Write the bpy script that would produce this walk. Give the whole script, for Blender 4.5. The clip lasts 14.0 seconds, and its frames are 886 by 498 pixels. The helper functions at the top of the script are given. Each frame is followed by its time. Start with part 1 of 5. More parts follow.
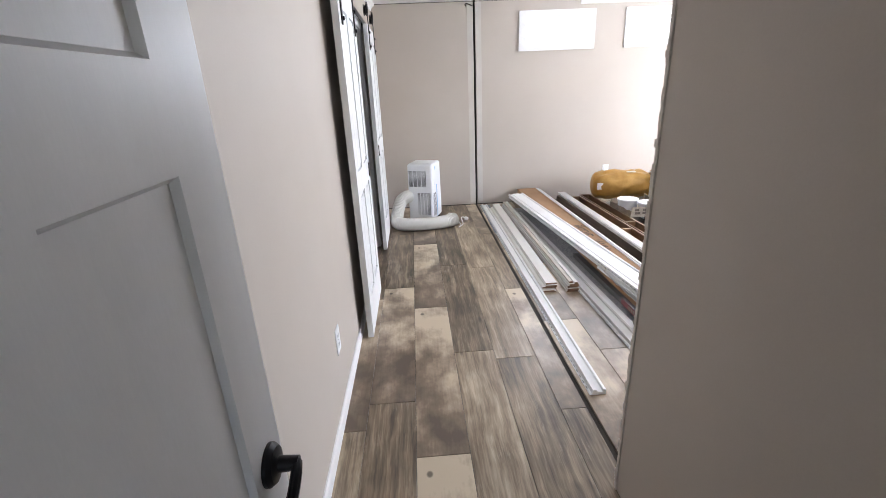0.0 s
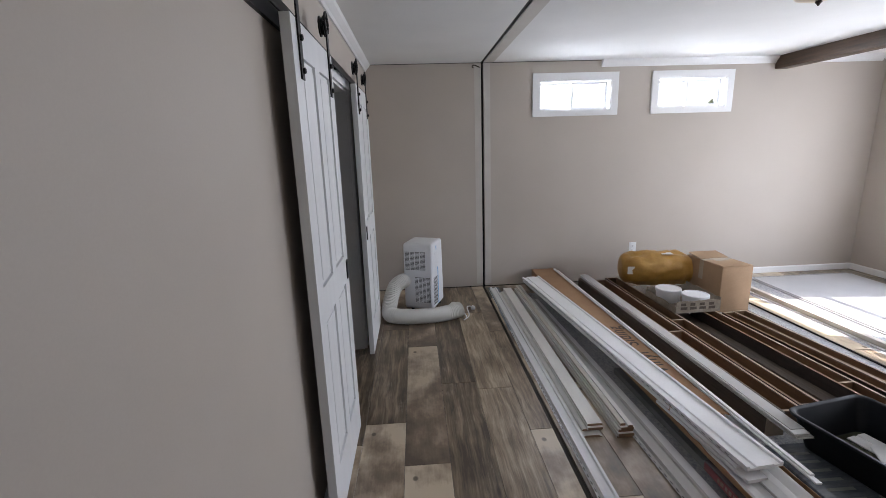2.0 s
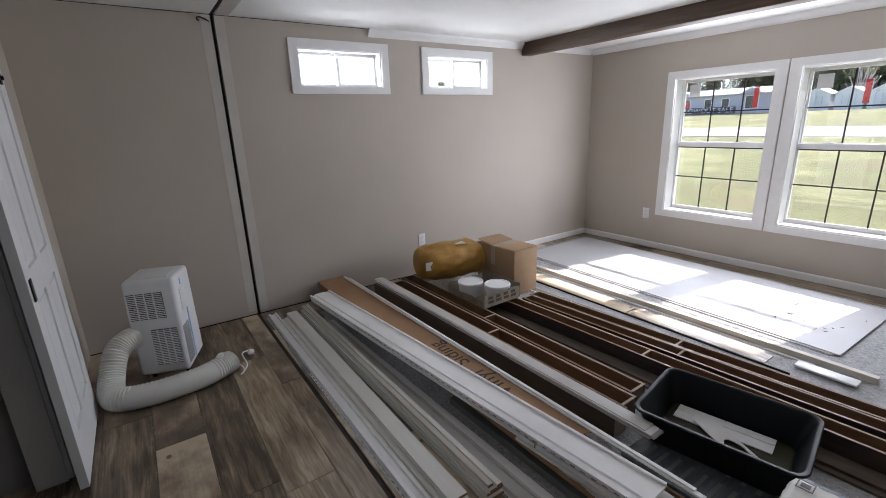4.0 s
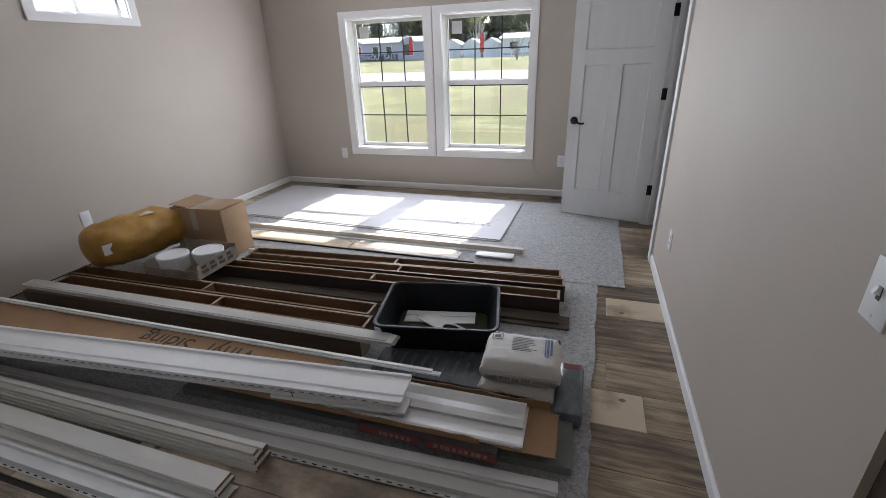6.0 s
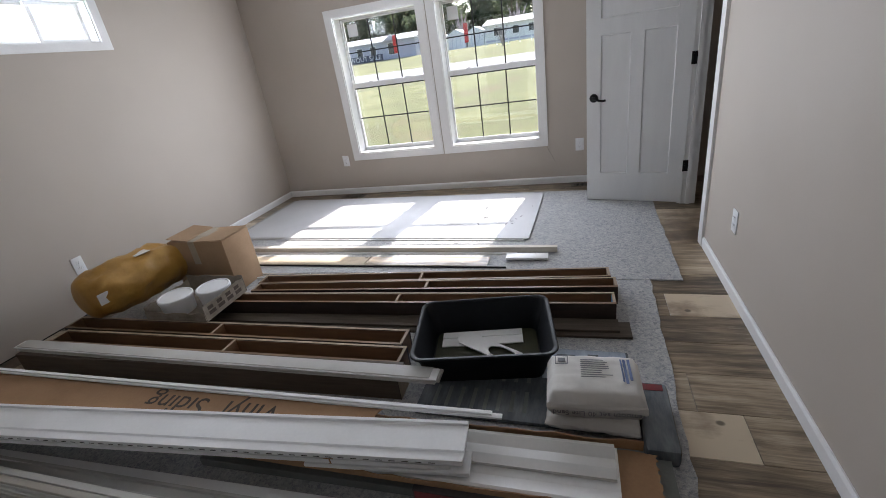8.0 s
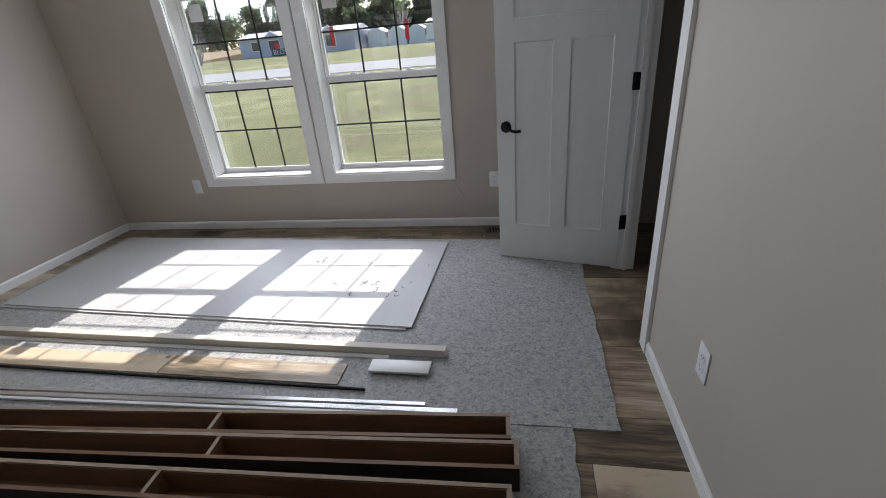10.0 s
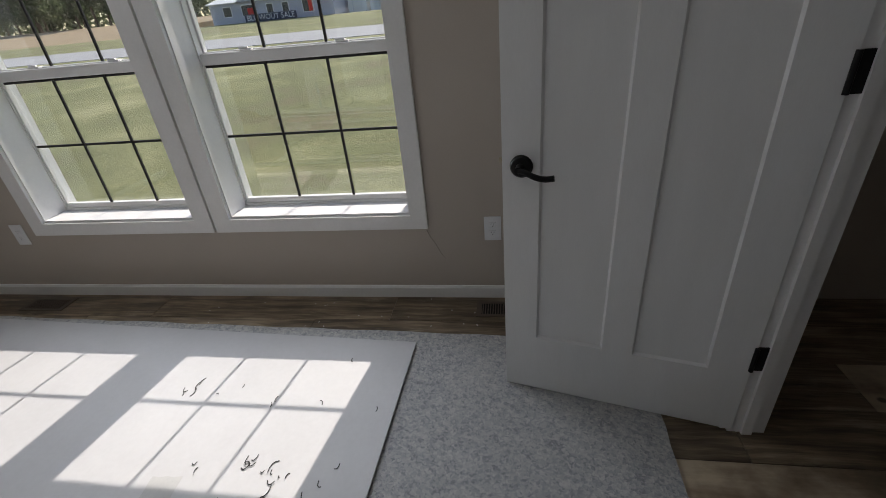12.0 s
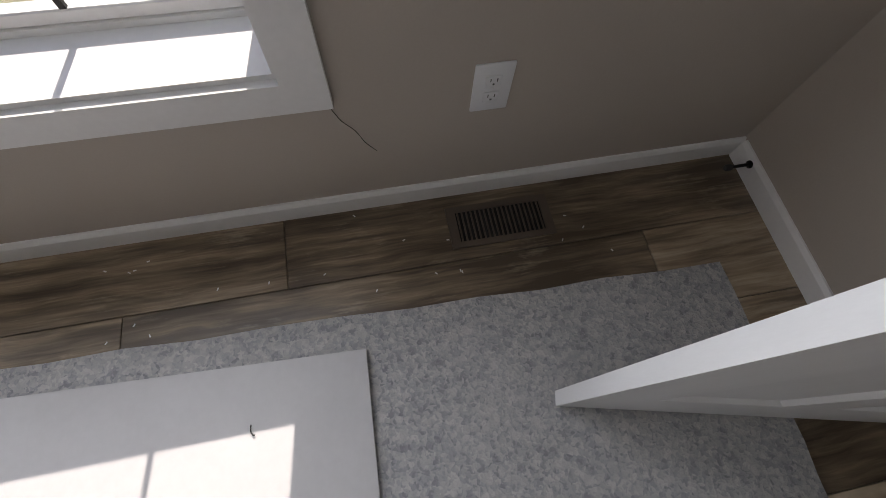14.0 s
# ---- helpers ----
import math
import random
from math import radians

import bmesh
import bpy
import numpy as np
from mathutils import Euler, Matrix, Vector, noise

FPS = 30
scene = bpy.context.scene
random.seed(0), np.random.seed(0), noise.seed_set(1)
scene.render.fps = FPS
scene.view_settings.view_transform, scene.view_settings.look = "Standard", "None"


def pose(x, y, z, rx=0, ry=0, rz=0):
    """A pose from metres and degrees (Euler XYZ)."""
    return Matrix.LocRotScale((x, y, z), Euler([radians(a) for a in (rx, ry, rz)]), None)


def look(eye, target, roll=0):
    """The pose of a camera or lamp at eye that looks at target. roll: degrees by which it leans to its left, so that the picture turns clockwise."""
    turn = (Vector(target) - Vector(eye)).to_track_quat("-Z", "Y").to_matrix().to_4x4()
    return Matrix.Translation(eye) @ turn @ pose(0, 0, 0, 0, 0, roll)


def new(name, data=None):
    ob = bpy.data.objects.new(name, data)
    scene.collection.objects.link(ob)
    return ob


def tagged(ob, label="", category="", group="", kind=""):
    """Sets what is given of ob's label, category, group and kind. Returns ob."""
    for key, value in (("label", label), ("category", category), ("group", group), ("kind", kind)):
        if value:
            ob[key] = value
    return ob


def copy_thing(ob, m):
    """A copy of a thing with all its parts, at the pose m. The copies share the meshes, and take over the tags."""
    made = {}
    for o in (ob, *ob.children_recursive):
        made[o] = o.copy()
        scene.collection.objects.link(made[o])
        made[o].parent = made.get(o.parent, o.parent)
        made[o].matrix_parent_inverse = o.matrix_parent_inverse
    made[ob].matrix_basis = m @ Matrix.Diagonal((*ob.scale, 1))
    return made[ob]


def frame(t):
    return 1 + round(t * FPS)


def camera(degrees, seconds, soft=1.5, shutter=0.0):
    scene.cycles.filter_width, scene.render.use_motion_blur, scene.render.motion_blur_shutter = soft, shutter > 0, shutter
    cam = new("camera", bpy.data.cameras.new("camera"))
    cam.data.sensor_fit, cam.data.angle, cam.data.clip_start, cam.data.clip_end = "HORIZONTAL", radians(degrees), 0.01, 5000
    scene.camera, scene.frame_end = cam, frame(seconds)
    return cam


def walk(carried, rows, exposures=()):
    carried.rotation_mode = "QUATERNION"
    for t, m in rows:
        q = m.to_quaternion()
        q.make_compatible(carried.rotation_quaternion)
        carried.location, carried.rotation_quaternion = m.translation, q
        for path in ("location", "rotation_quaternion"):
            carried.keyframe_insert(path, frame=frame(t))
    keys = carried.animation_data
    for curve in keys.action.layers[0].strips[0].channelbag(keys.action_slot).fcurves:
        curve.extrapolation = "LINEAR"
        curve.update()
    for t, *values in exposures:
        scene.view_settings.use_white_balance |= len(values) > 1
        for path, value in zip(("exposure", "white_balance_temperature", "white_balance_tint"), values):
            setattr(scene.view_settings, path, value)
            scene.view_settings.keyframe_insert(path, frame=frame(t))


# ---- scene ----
cam = camera(90.2, 14.0, soft=0.6)
PATH = [
    (0, (-0.084, -0.159, 1.535), (0.013, 1.716, 0.845), -2.5),
    (0.5, (-0.114, 0.137, 1.574), (-0.054, 2.031, 0.935), -3.4),
    (1, (-0.097, 0.346, 1.586), (-0.217, 2.256, 1.003), -5.0),
    (1.5, (-0.049, 0.567, 1.62), (-0.261, 2.493, 1.125), -4.1),
    (2, (-0.041, 0.769, 1.615), (0.069, 2.714, 1.165), -1.8),
    (2.2, (-0.049, 0.886, 1.628), (0.268, 2.817, 1.215), -0.8),
    (4.3, (0.029, 1.776, 1.611), (1.313, 3.19, 1.019), -2.3),
    (4.5, (0.027, 1.831, 1.607), (1.487, 3.063, 1.016), -2.3),
    (5, (0.041, 1.85, 1.594), (1.791, 2.615, 1.0), 1.0),
    (5.5, (0.038, 1.751, 1.585), (1.846, 2.369, 0.994), 0.2),
    (6, (0.024, 1.692, 1.547), (1.766, 2.273, 0.754), -2.0),
    (6.5, (0.017, 1.695, 1.545), (1.684, 2.274, 0.604), -3.4),
    (7, (0.014, 1.762, 1.559), (1.63, 2.503, 0.643), -5.2),
    (7.5, (0.107, 1.918, 1.566), (1.749, 2.71, 0.742), -6.7),
    (8, (0.321, 1.943, 1.515), (2.046, 2.547, 0.704), -8.6),
    (8.5, (0.639, 1.819, 1.507), (2.377, 2.382, 0.694), -10.3),
    (9, (0.898, 1.735, 1.512), (2.656, 2.201, 0.682), -8.2),
    (9.2, (1.034, 1.728, 1.516), (2.794, 2.166, 0.673), -7.3),
    (11.3, (2.672, 1.842, 1.432), (4.471, 2.117, 0.602), -4.5),
    (11.5, (2.820, 1.866, 1.430), (4.615, 2.136, 0.589), -4.9),
    (12, (3.271, 1.870, 1.414), (4.992, 2.181, 0.447), -5.6),
    (12.5, (3.645, 2.027, 1.38), (5.356, 2.258, 0.369), -4.9),
    (13, (4.062, 2.156, 1.359), (5.58, 1.926, 0.077), -3.2),
    (13.5, (4.469, 2.22, 1.22), (5.546, 1.945, -0.443), 1.1),
    (14, (4.618, 2.225, 1.126), (5.369, 1.996, -0.714), 6.4),
]
SUN, SKY, WINDOW_POWER = 4.6, 0.15, 25.0
EXPOSURES = [(0.0, 3.2, 6350, 17), (0.5, 2.8, 6350, 17), (1.0, 2.4, 6300, 17), (1.5, 2.05, 6300, 17), (2.2, 1.88, 6300, 17), (4.5, 1.3, 6450, 17), (5.5, 1.15, 6450, 17), (6.5, 1.5, 6400, 15),
             (8.0, 1.35, 6400, 15), (9.0, 1.25, 6400, 15), (11.5, 0.05, 6350, 11), (12.0, 0.2, 6650, 13), (12.5, 0.42, 6900, 14), (13.0, 0.32, 6900, 16), (13.5, 0.5, 6900, 17), (14.0, 0.5, 6900, 17)]
walk(cam, [(t, look(eye, target, roll)) for t, eye, target, roll in PATH], EXPOSURES)

# ---- world and light ----
SUN_WAY = Vector((-1.13, 0.158, -1.0)).normalized()
world = bpy.data.worlds.new("world")
scene.world = world
world.use_nodes = True
wn = world.node_tree
sky = wn.nodes.new("ShaderNodeTexSky")
sky.sky_type, sky.sun_disc = "NISHITA", False
sky.sun_elevation = math.asin(-SUN_WAY.z)
sky.sun_rotation = math.atan2(-SUN_WAY.x, -SUN_WAY.y)
wn.links.new(sky.outputs["Color"], wn.nodes["Background"].inputs["Color"])
wn.nodes["Background"].inputs["Strength"].default_value = SKY
sun = new("sun", bpy.data.lights.new("sun", "SUN"))
sun.data.energy, sun.data.angle, sun.data.color = SUN, radians(0.5), (1.0, 0.95, 0.87)
sun.matrix_world = look((30, -6, 28), Vector((30, -6, 28)) + SUN_WAY)


def window_light(name, place, target, sx, sy, power, colour=(0.86, 0.93, 1.0)):
    lamp = new(name, bpy.data.lights.new(name, "AREA"))
    lamp.data.shape, lamp.data.size, lamp.data.size_y = "RECTANGLE", sx, sy
    lamp.data.energy, lamp.data.color = power, colour
    lamp.matrix_world = look(place, target)
    return lamp


window_light("window_light_east_a", (5.215, 4.06, 1.28), (4.0, 4.06, 1.4), 0.85, 1.35, WINDOW_POWER * 0.5)
window_light("window_light_east_b", (5.215, 2.87, 1.28), (4.0, 2.87, 1.4), 0.85, 1.35, WINDOW_POWER * 0.5)
# Fill lamp added behind the entry to brighten the hallway; no known source.
window_light("added_fill_entry", (0.0, -3.55, 1.55), (0.0, 0.0, 1.2), 0.85, 0.85, WINDOW_POWER * 0.05)
window_light("window_light_north_a", (1.72, 5.92, 2.12), (1.72, 4.0, 1.5), 0.75, 0.3, WINDOW_POWER * 0.22)
window_light("window_light_north_b", (3.03, 5.92, 2.12), (3.03, 4.0, 1.5), 0.75, 0.3, WINDOW_POWER * 0.22)

# ---- materials ----
class Nodes:
    """A node material under construction: a principled surface and short calls to wire it."""

    def __init__(self, name):
        self.mat = bpy.data.materials.new(name)
        self.mat.use_nodes = True
        self.tree = self.mat.node_tree
        self.bsdf = self.tree.nodes["Principled BSDF"]

    def add(self, kind, **sets):
        node = self.tree.nodes.new("ShaderNode" + kind)
        for key, value in sets.items():
            target = node.inputs[key.replace("_", " ").title()] if key.replace("_", " ").title() in node.inputs else None
            if target is None:
                raise KeyError(key)
            if hasattr(value, "is_output"):
                self.tree.links.new(value, target)
            else:
                target.default_value = value
        return node

    def math(self, op, a, b=0.0, clamp=False):
        node = self.tree.nodes.new("ShaderNodeMath")
        node.operation, node.use_clamp = op, clamp
        for i, v in enumerate((a, b)):
            if hasattr(v, "is_output"):
                self.tree.links.new(v, node.inputs[i])
            else:
                node.inputs[i].default_value = v
        return node.outputs[0]

    def mix(self, fac, a, b, blend="MIX"):
        node = self.tree.nodes.new("ShaderNodeMix")
        node.data_type, node.blend_type = "RGBA", blend
        for i, v in ((0, fac), (6, a), (7, b)):
            if hasattr(v, "is_output"):
                self.tree.links.new(v, node.inputs[i])
            else:
                node.inputs[i].default_value = v if i == 0 else (*v, 1.0)
        return node.outputs[2]

    def ramp(self, fac, stops):
        node = self.tree.nodes.new("ShaderNodeValToRGB")
        els = node.color_ramp.elements
        while len(els) < len(stops):
            els.new(0.5)
        for el, (p, c) in zip(els, stops):
            el.position = p
            el.color = (*c, 1.0) if hasattr(c, "__len__") else (c, c, c, 1.0)
        self.tree.links.new(fac, node.inputs[0])
        return node.outputs[0]

    def coords(self, stretch=(1, 1, 1), shift=None):
        tc = self.tree.nodes.new("ShaderNodeTexCoord")
        mp = self.tree.nodes.new("ShaderNodeMapping")
        mp.inputs["Scale"].default_value = stretch
        self.tree.links.new(tc.outputs["Object"], mp.inputs["Vector"])
        if shift is not None:
            self.tree.links.new(shift, mp.inputs["Location"])
        return mp.outputs[0]

    def noise(self, vec, scale, detail=4.0, rough=0.55):
        node = self.add("TexNoise", vector=vec, scale=scale, detail=detail, roughness=rough)
        return node.outputs[0]

    def bump(self, height, strength, distance=0.002):
        node = self.add("Bump", height=height, strength=strength, distance=distance)
        self.tree.links.new(node.outputs[0], self.bsdf.inputs["Normal"])

    def out(self, colour, rough, metal=0.0):
        for key, value in (("Base Color", colour), ("Roughness", rough), ("Metallic", metal)):
            if hasattr(value, "is_output"):
                self.tree.links.new(value, self.bsdf.inputs[key])
            else:
                self.bsdf.inputs[key].default_value = (*value, 1.0) if hasattr(value, "__len__") else value
        return self.mat


def surf(name, a, b, scale=8.0, rough=0.6, bump=0.2, stretch=(1, 1, 1), metal=0.0, fine=90.0, distance=0.001, spread=0.12, spec=0.5):
    """A surface of two close colours: broad stains, fine grain, uneven gloss and relief."""
    n = Nodes(name)
    vec = n.coords(stretch)
    broad, grain = n.noise(vec, scale), n.noise(vec, fine, 6.0)
    both = n.math("ADD", n.math("MULTIPLY", broad, 0.65), n.math("MULTIPLY", grain, 0.35))
    colour = n.ramp(both, [(0.32, a), (0.68, b)])
    gloss = n.math("ADD", n.math("MULTIPLY", grain, spread), rough - spread / 2)
    n.bump(both, bump, distance)
    n.bsdf.inputs["Specular IOR Level"].default_value = spec
    return n.out(colour, gloss, metal)


WALL = surf("wall_paint", (0.45, 0.40, 0.348), (0.49, 0.438, 0.386), 1.6, 0.62, 0.25, fine=160.0, distance=0.0006)
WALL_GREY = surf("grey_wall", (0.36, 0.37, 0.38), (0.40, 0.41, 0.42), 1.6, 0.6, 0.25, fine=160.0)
PRIMER = surf("bare_joint_compound", (0.50, 0.47, 0.43), (0.58, 0.55, 0.51), 5.0, 0.8, 0.4, fine=110.0)
CEILING = surf("ceiling_paint", (0.74, 0.74, 0.73), (0.80, 0.80, 0.79), 2.0, 0.85, 0.5, fine=120.0, distance=0.0015)
TRIM = surf("white_trim_paint", (0.74, 0.74, 0.74), (0.82, 0.82, 0.82), 3.0, 0.38, 0.1, fine=70.0, distance=0.0004)
DOOR_PAINT = surf("white_door_paint", (0.70, 0.71, 0.72), (0.76, 0.77, 0.78), 2.0, 0.42, 0.15, (6, 6, 1), fine=60.0, distance=0.0004)
BOARD_WHITE = surf("primed_white_board", (0.74, 0.725, 0.68), (0.82, 0.805, 0.76), 3.0, 0.45, 0.15, (8, 1, 8), fine=50.0, distance=0.0004)
VINYL = surf("white_vinyl", (0.79, 0.79, 0.79), (0.87, 0.87, 0.87), 4.0, 0.42, 0.1, fine=60.0, distance=0.0004)
# Greyish-white vinyl, darkened further so its colour carries the shade on it.
VINYL_SHADED = surf("shaded_greyish_vinyl", (0.50, 0.49, 0.47), (0.57, 0.56, 0.54), 4.0, 0.45, 0.1, fine=60.0)
PVC = surf("window_vinyl", (0.78, 0.78, 0.78), (0.84, 0.84, 0.84), 4.0, 0.35, 0.05)
BLACK = surf("black_iron", (0.006, 0.006, 0.007), (0.013, 0.012, 0.012), 20.0, 0.38, 0.1, spec=0.22)
RUBBER_BLACK = surf("black_gasket", (0.015, 0.015, 0.015), (0.03, 0.03, 0.03), 20.0, 0.7, 0.1)
TUB = surf("black_plastic", (0.004, 0.0055, 0.008), (0.009, 0.011, 0.014), 7.0, 0.5, 0.25, fine=40.0, spec=0.22)
TUB_DUST = surf("dusty_black_plastic", (0.018, 0.020, 0.007), (0.040, 0.040, 0.017), 9.0, 0.5, 0.3, fine=50.0, spec=0.3)
CARD = surf("cardboard", (0.32, 0.205, 0.118), (0.41, 0.27, 0.16), 5.0, 0.85, 0.3, (1, 1, 1), fine=80.0)
CARD_DARK = surf("cardboard_printed_brown", (0.27, 0.15, 0.075), (0.36, 0.21, 0.11), 4.0, 0.8, 0.3, fine=80.0)
CARD_GREY = surf("pale_printed_carton", (0.20, 0.165, 0.125), (0.36, 0.31, 0.25), 14.0, 0.8, 0.2)
TAPE = surf("clear_packing_tape", (0.45, 0.38, 0.29), (0.52, 0.45, 0.36), 6.0, 0.22, 0.2)
TAPE_PALE = surf("pale_tape_scrap", (0.40, 0.40, 0.40), (0.47, 0.47, 0.46), 8.0, 0.3, 0.3)
MDF = surf("brown_fibreboard", (0.22, 0.13, 0.075), (0.32, 0.20, 0.12), 30.0, 0.85, 0.4)
MDF_PALE = surf("pale_fibreboard", (0.42, 0.34, 0.25), (0.52, 0.43, 0.33), 30.0, 0.85, 0.4)
CREAM = surf("cream_primed_wood", (0.58, 0.54, 0.47), (0.66, 0.62, 0.55), 5.0, 0.6, 0.2, (10, 1, 10))
STUD = surf("pine_stud", (0.42, 0.30, 0.17), (0.56, 0.42, 0.26), 6.0, 0.75, 0.3, (12, 12, 1))
SHELF_IN = surf("brown_laminate", (0.150, 0.082, 0.043), (0.225, 0.128, 0.068), 5.0, 0.5, 0.15, (8, 1, 8))
SHELF_OUT = surf("dark_stained_board", (0.024, 0.015, 0.012), (0.055, 0.036, 0.028), 5.0, 0.5, 0.2, (10, 1, 10))
SHELF_EDGE = surf("pale_board_edge", (0.31, 0.23, 0.16), (0.42, 0.33, 0.25), 30.0, 0.8, 0.2)
BOARD_DARK = surf("weathered_brown_board", (0.050, 0.036, 0.026), (0.115, 0.088, 0.064), 4.0, 0.7, 0.4, (14, 1, 14))
BEAM = surf("dark_stained_beam", (0.035, 0.019, 0.010), (0.11, 0.062, 0.033), 3.0, 0.55, 0.5, (14, 1, 14), fine=30.0)
PAPER = surf("white_paper_sack", (0.62, 0.60, 0.57), (0.72, 0.70, 0.67), 6.0, 0.75, 0.5, fine=40.0, distance=0.002)
INK = surf("grey_print", (0.16, 0.16, 0.18), (0.26, 0.26, 0.28), 20.0, 0.7, 0.05)
INK_BLUE = surf("blue_print", (0.10, 0.15, 0.30), (0.15, 0.20, 0.36), 20.0, 0.7, 0.05)
INK_BROWN = surf("brown_print", (0.035, 0.024, 0.018), (0.06, 0.042, 0.03), 20.0, 0.8, 0.05)
RED_PACK = surf("dark_red_wrapper", (0.16, 0.02, 0.025), (0.24, 0.035, 0.04), 9.0, 0.35, 0.3)
DARK_PACK = surf("dark_printed_wrapper", (0.03, 0.025, 0.025), (0.07, 0.055, 0.055), 9.0, 0.3, 0.3)
WRAP = surf("grey_plastic_wrap", (0.07, 0.08, 0.09), (0.16, 0.18, 0.20), 7.0, 0.22, 0.6, (1, 4, 1), fine=25.0, distance=0.004)
WRAP_PALE = surf("pale_plastic_wrap", (0.26, 0.29, 0.33), (0.42, 0.46, 0.50), 8.0, 0.2, 0.6, fine=25.0, distance=0.004)
WRAP_BLUE = surf("pale_blue_plastic_wrap", (0.27, 0.32, 0.39), (0.44, 0.50, 0.57), 9.0, 0.2, 0.6, (1, 3, 1), fine=22.0, distance=0.004)
WRAP_GREEN = surf("grey_green_carton", (0.13, 0.14, 0.13), (0.19, 0.20, 0.19), 5.0, 0.5, 0.2)
YELLOW = surf("amber_plastic_bag", (0.33, 0.165, 0.028), (0.50, 0.28, 0.06), 4.0, 0.38, 0.8, fine=18.0, distance=0.012)
WHITE_PLASTIC = surf("white_plastic", (0.74, 0.75, 0.77), (0.80, 0.81, 0.83), 4.0, 0.4, 0.05)
HOSE = surf("ivory_plastic_hose", (0.62, 0.61, 0.57), (0.70, 0.69, 0.65), 6.0, 0.45, 0.1)
# Plastic with the shade of vents and slots put into its colour.
GRILL_DARK = surf("shadowed_plastic", (0.05, 0.05, 0.055), (0.09, 0.09, 0.095), 10.0, 0.6, 0.1)
BLUE_TAPE = surf("blue_tape", (0.08, 0.36, 0.66), (0.12, 0.42, 0.72), 9.0, 0.4, 0.1)
STEEL = surf("satin_nickel", (0.55, 0.52, 0.47), (0.65, 0.62, 0.57), 20.0, 0.3, 0.05, metal=1.0)
NICKEL = surf("dull_nickel", (0.38, 0.34, 0.26), (0.50, 0.45, 0.36), 30.0, 0.4, 0.1, metal=0.8)
ALU = surf("bright_aluminium", (0.72, 0.73, 0.75), (0.82, 0.83, 0.85), 9.0, 0.25, 0.1, (1, 8, 1), metal=1.0)
SHEET = surf("white_panel_face", (0.46, 0.46, 0.47), (0.52, 0.52, 0.53), 2.5, 0.5, 0.1, fine=50.0)
PLASTER_EDGE = surf("torn_gypsum", (0.50, 0.45, 0.38), (0.66, 0.62, 0.56), 24.0, 0.9, 0.8, fine=60.0, distance=0.004)
# Near-black that paints the shade inside joints, slots and openings.
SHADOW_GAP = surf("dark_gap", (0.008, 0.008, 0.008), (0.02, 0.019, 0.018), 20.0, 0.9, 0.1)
SUBFLOOR = surf("dark_subfloor", (0.03, 0.025, 0.02), (0.06, 0.05, 0.04), 9.0, 0.9, 0.2)
AMBER_GLASS = surf("amber_alabaster_glass", (0.62, 0.50, 0.34), (0.78, 0.68, 0.52), 7.0, 0.3, 0.1)
BRONZE = surf("oil_rubbed_bronze", (0.03, 0.02, 0.014), (0.06, 0.04, 0.028), 12.0, 0.4, 0.1, metal=0.6)
REGISTER = surf("brown_metal_register", (0.085, 0.065, 0.05), (0.11, 0.085, 0.065), 12.0, 0.45, 0.1)


def plank_base(name):
    n = Nodes(name)
    info = n.tree.nodes.new("ShaderNodeObjectInfo")
    rnd = info.outputs["Random"]
    comb = n.add("CombineXYZ", x=n.math("MULTIPLY", rnd, 37.0), y=n.math("MULTIPLY", rnd, 91.0), z=0.0)
    white = n.tree.nodes.new("ShaderNodeTexWhiteNoise")
    white.noise_dimensions = "1D"
    n.tree.links.new(n.math("MULTIPLY", rnd, 717.0), white.inputs["W"])
    return n, rnd, comb.outputs[0], white.outputs[0]


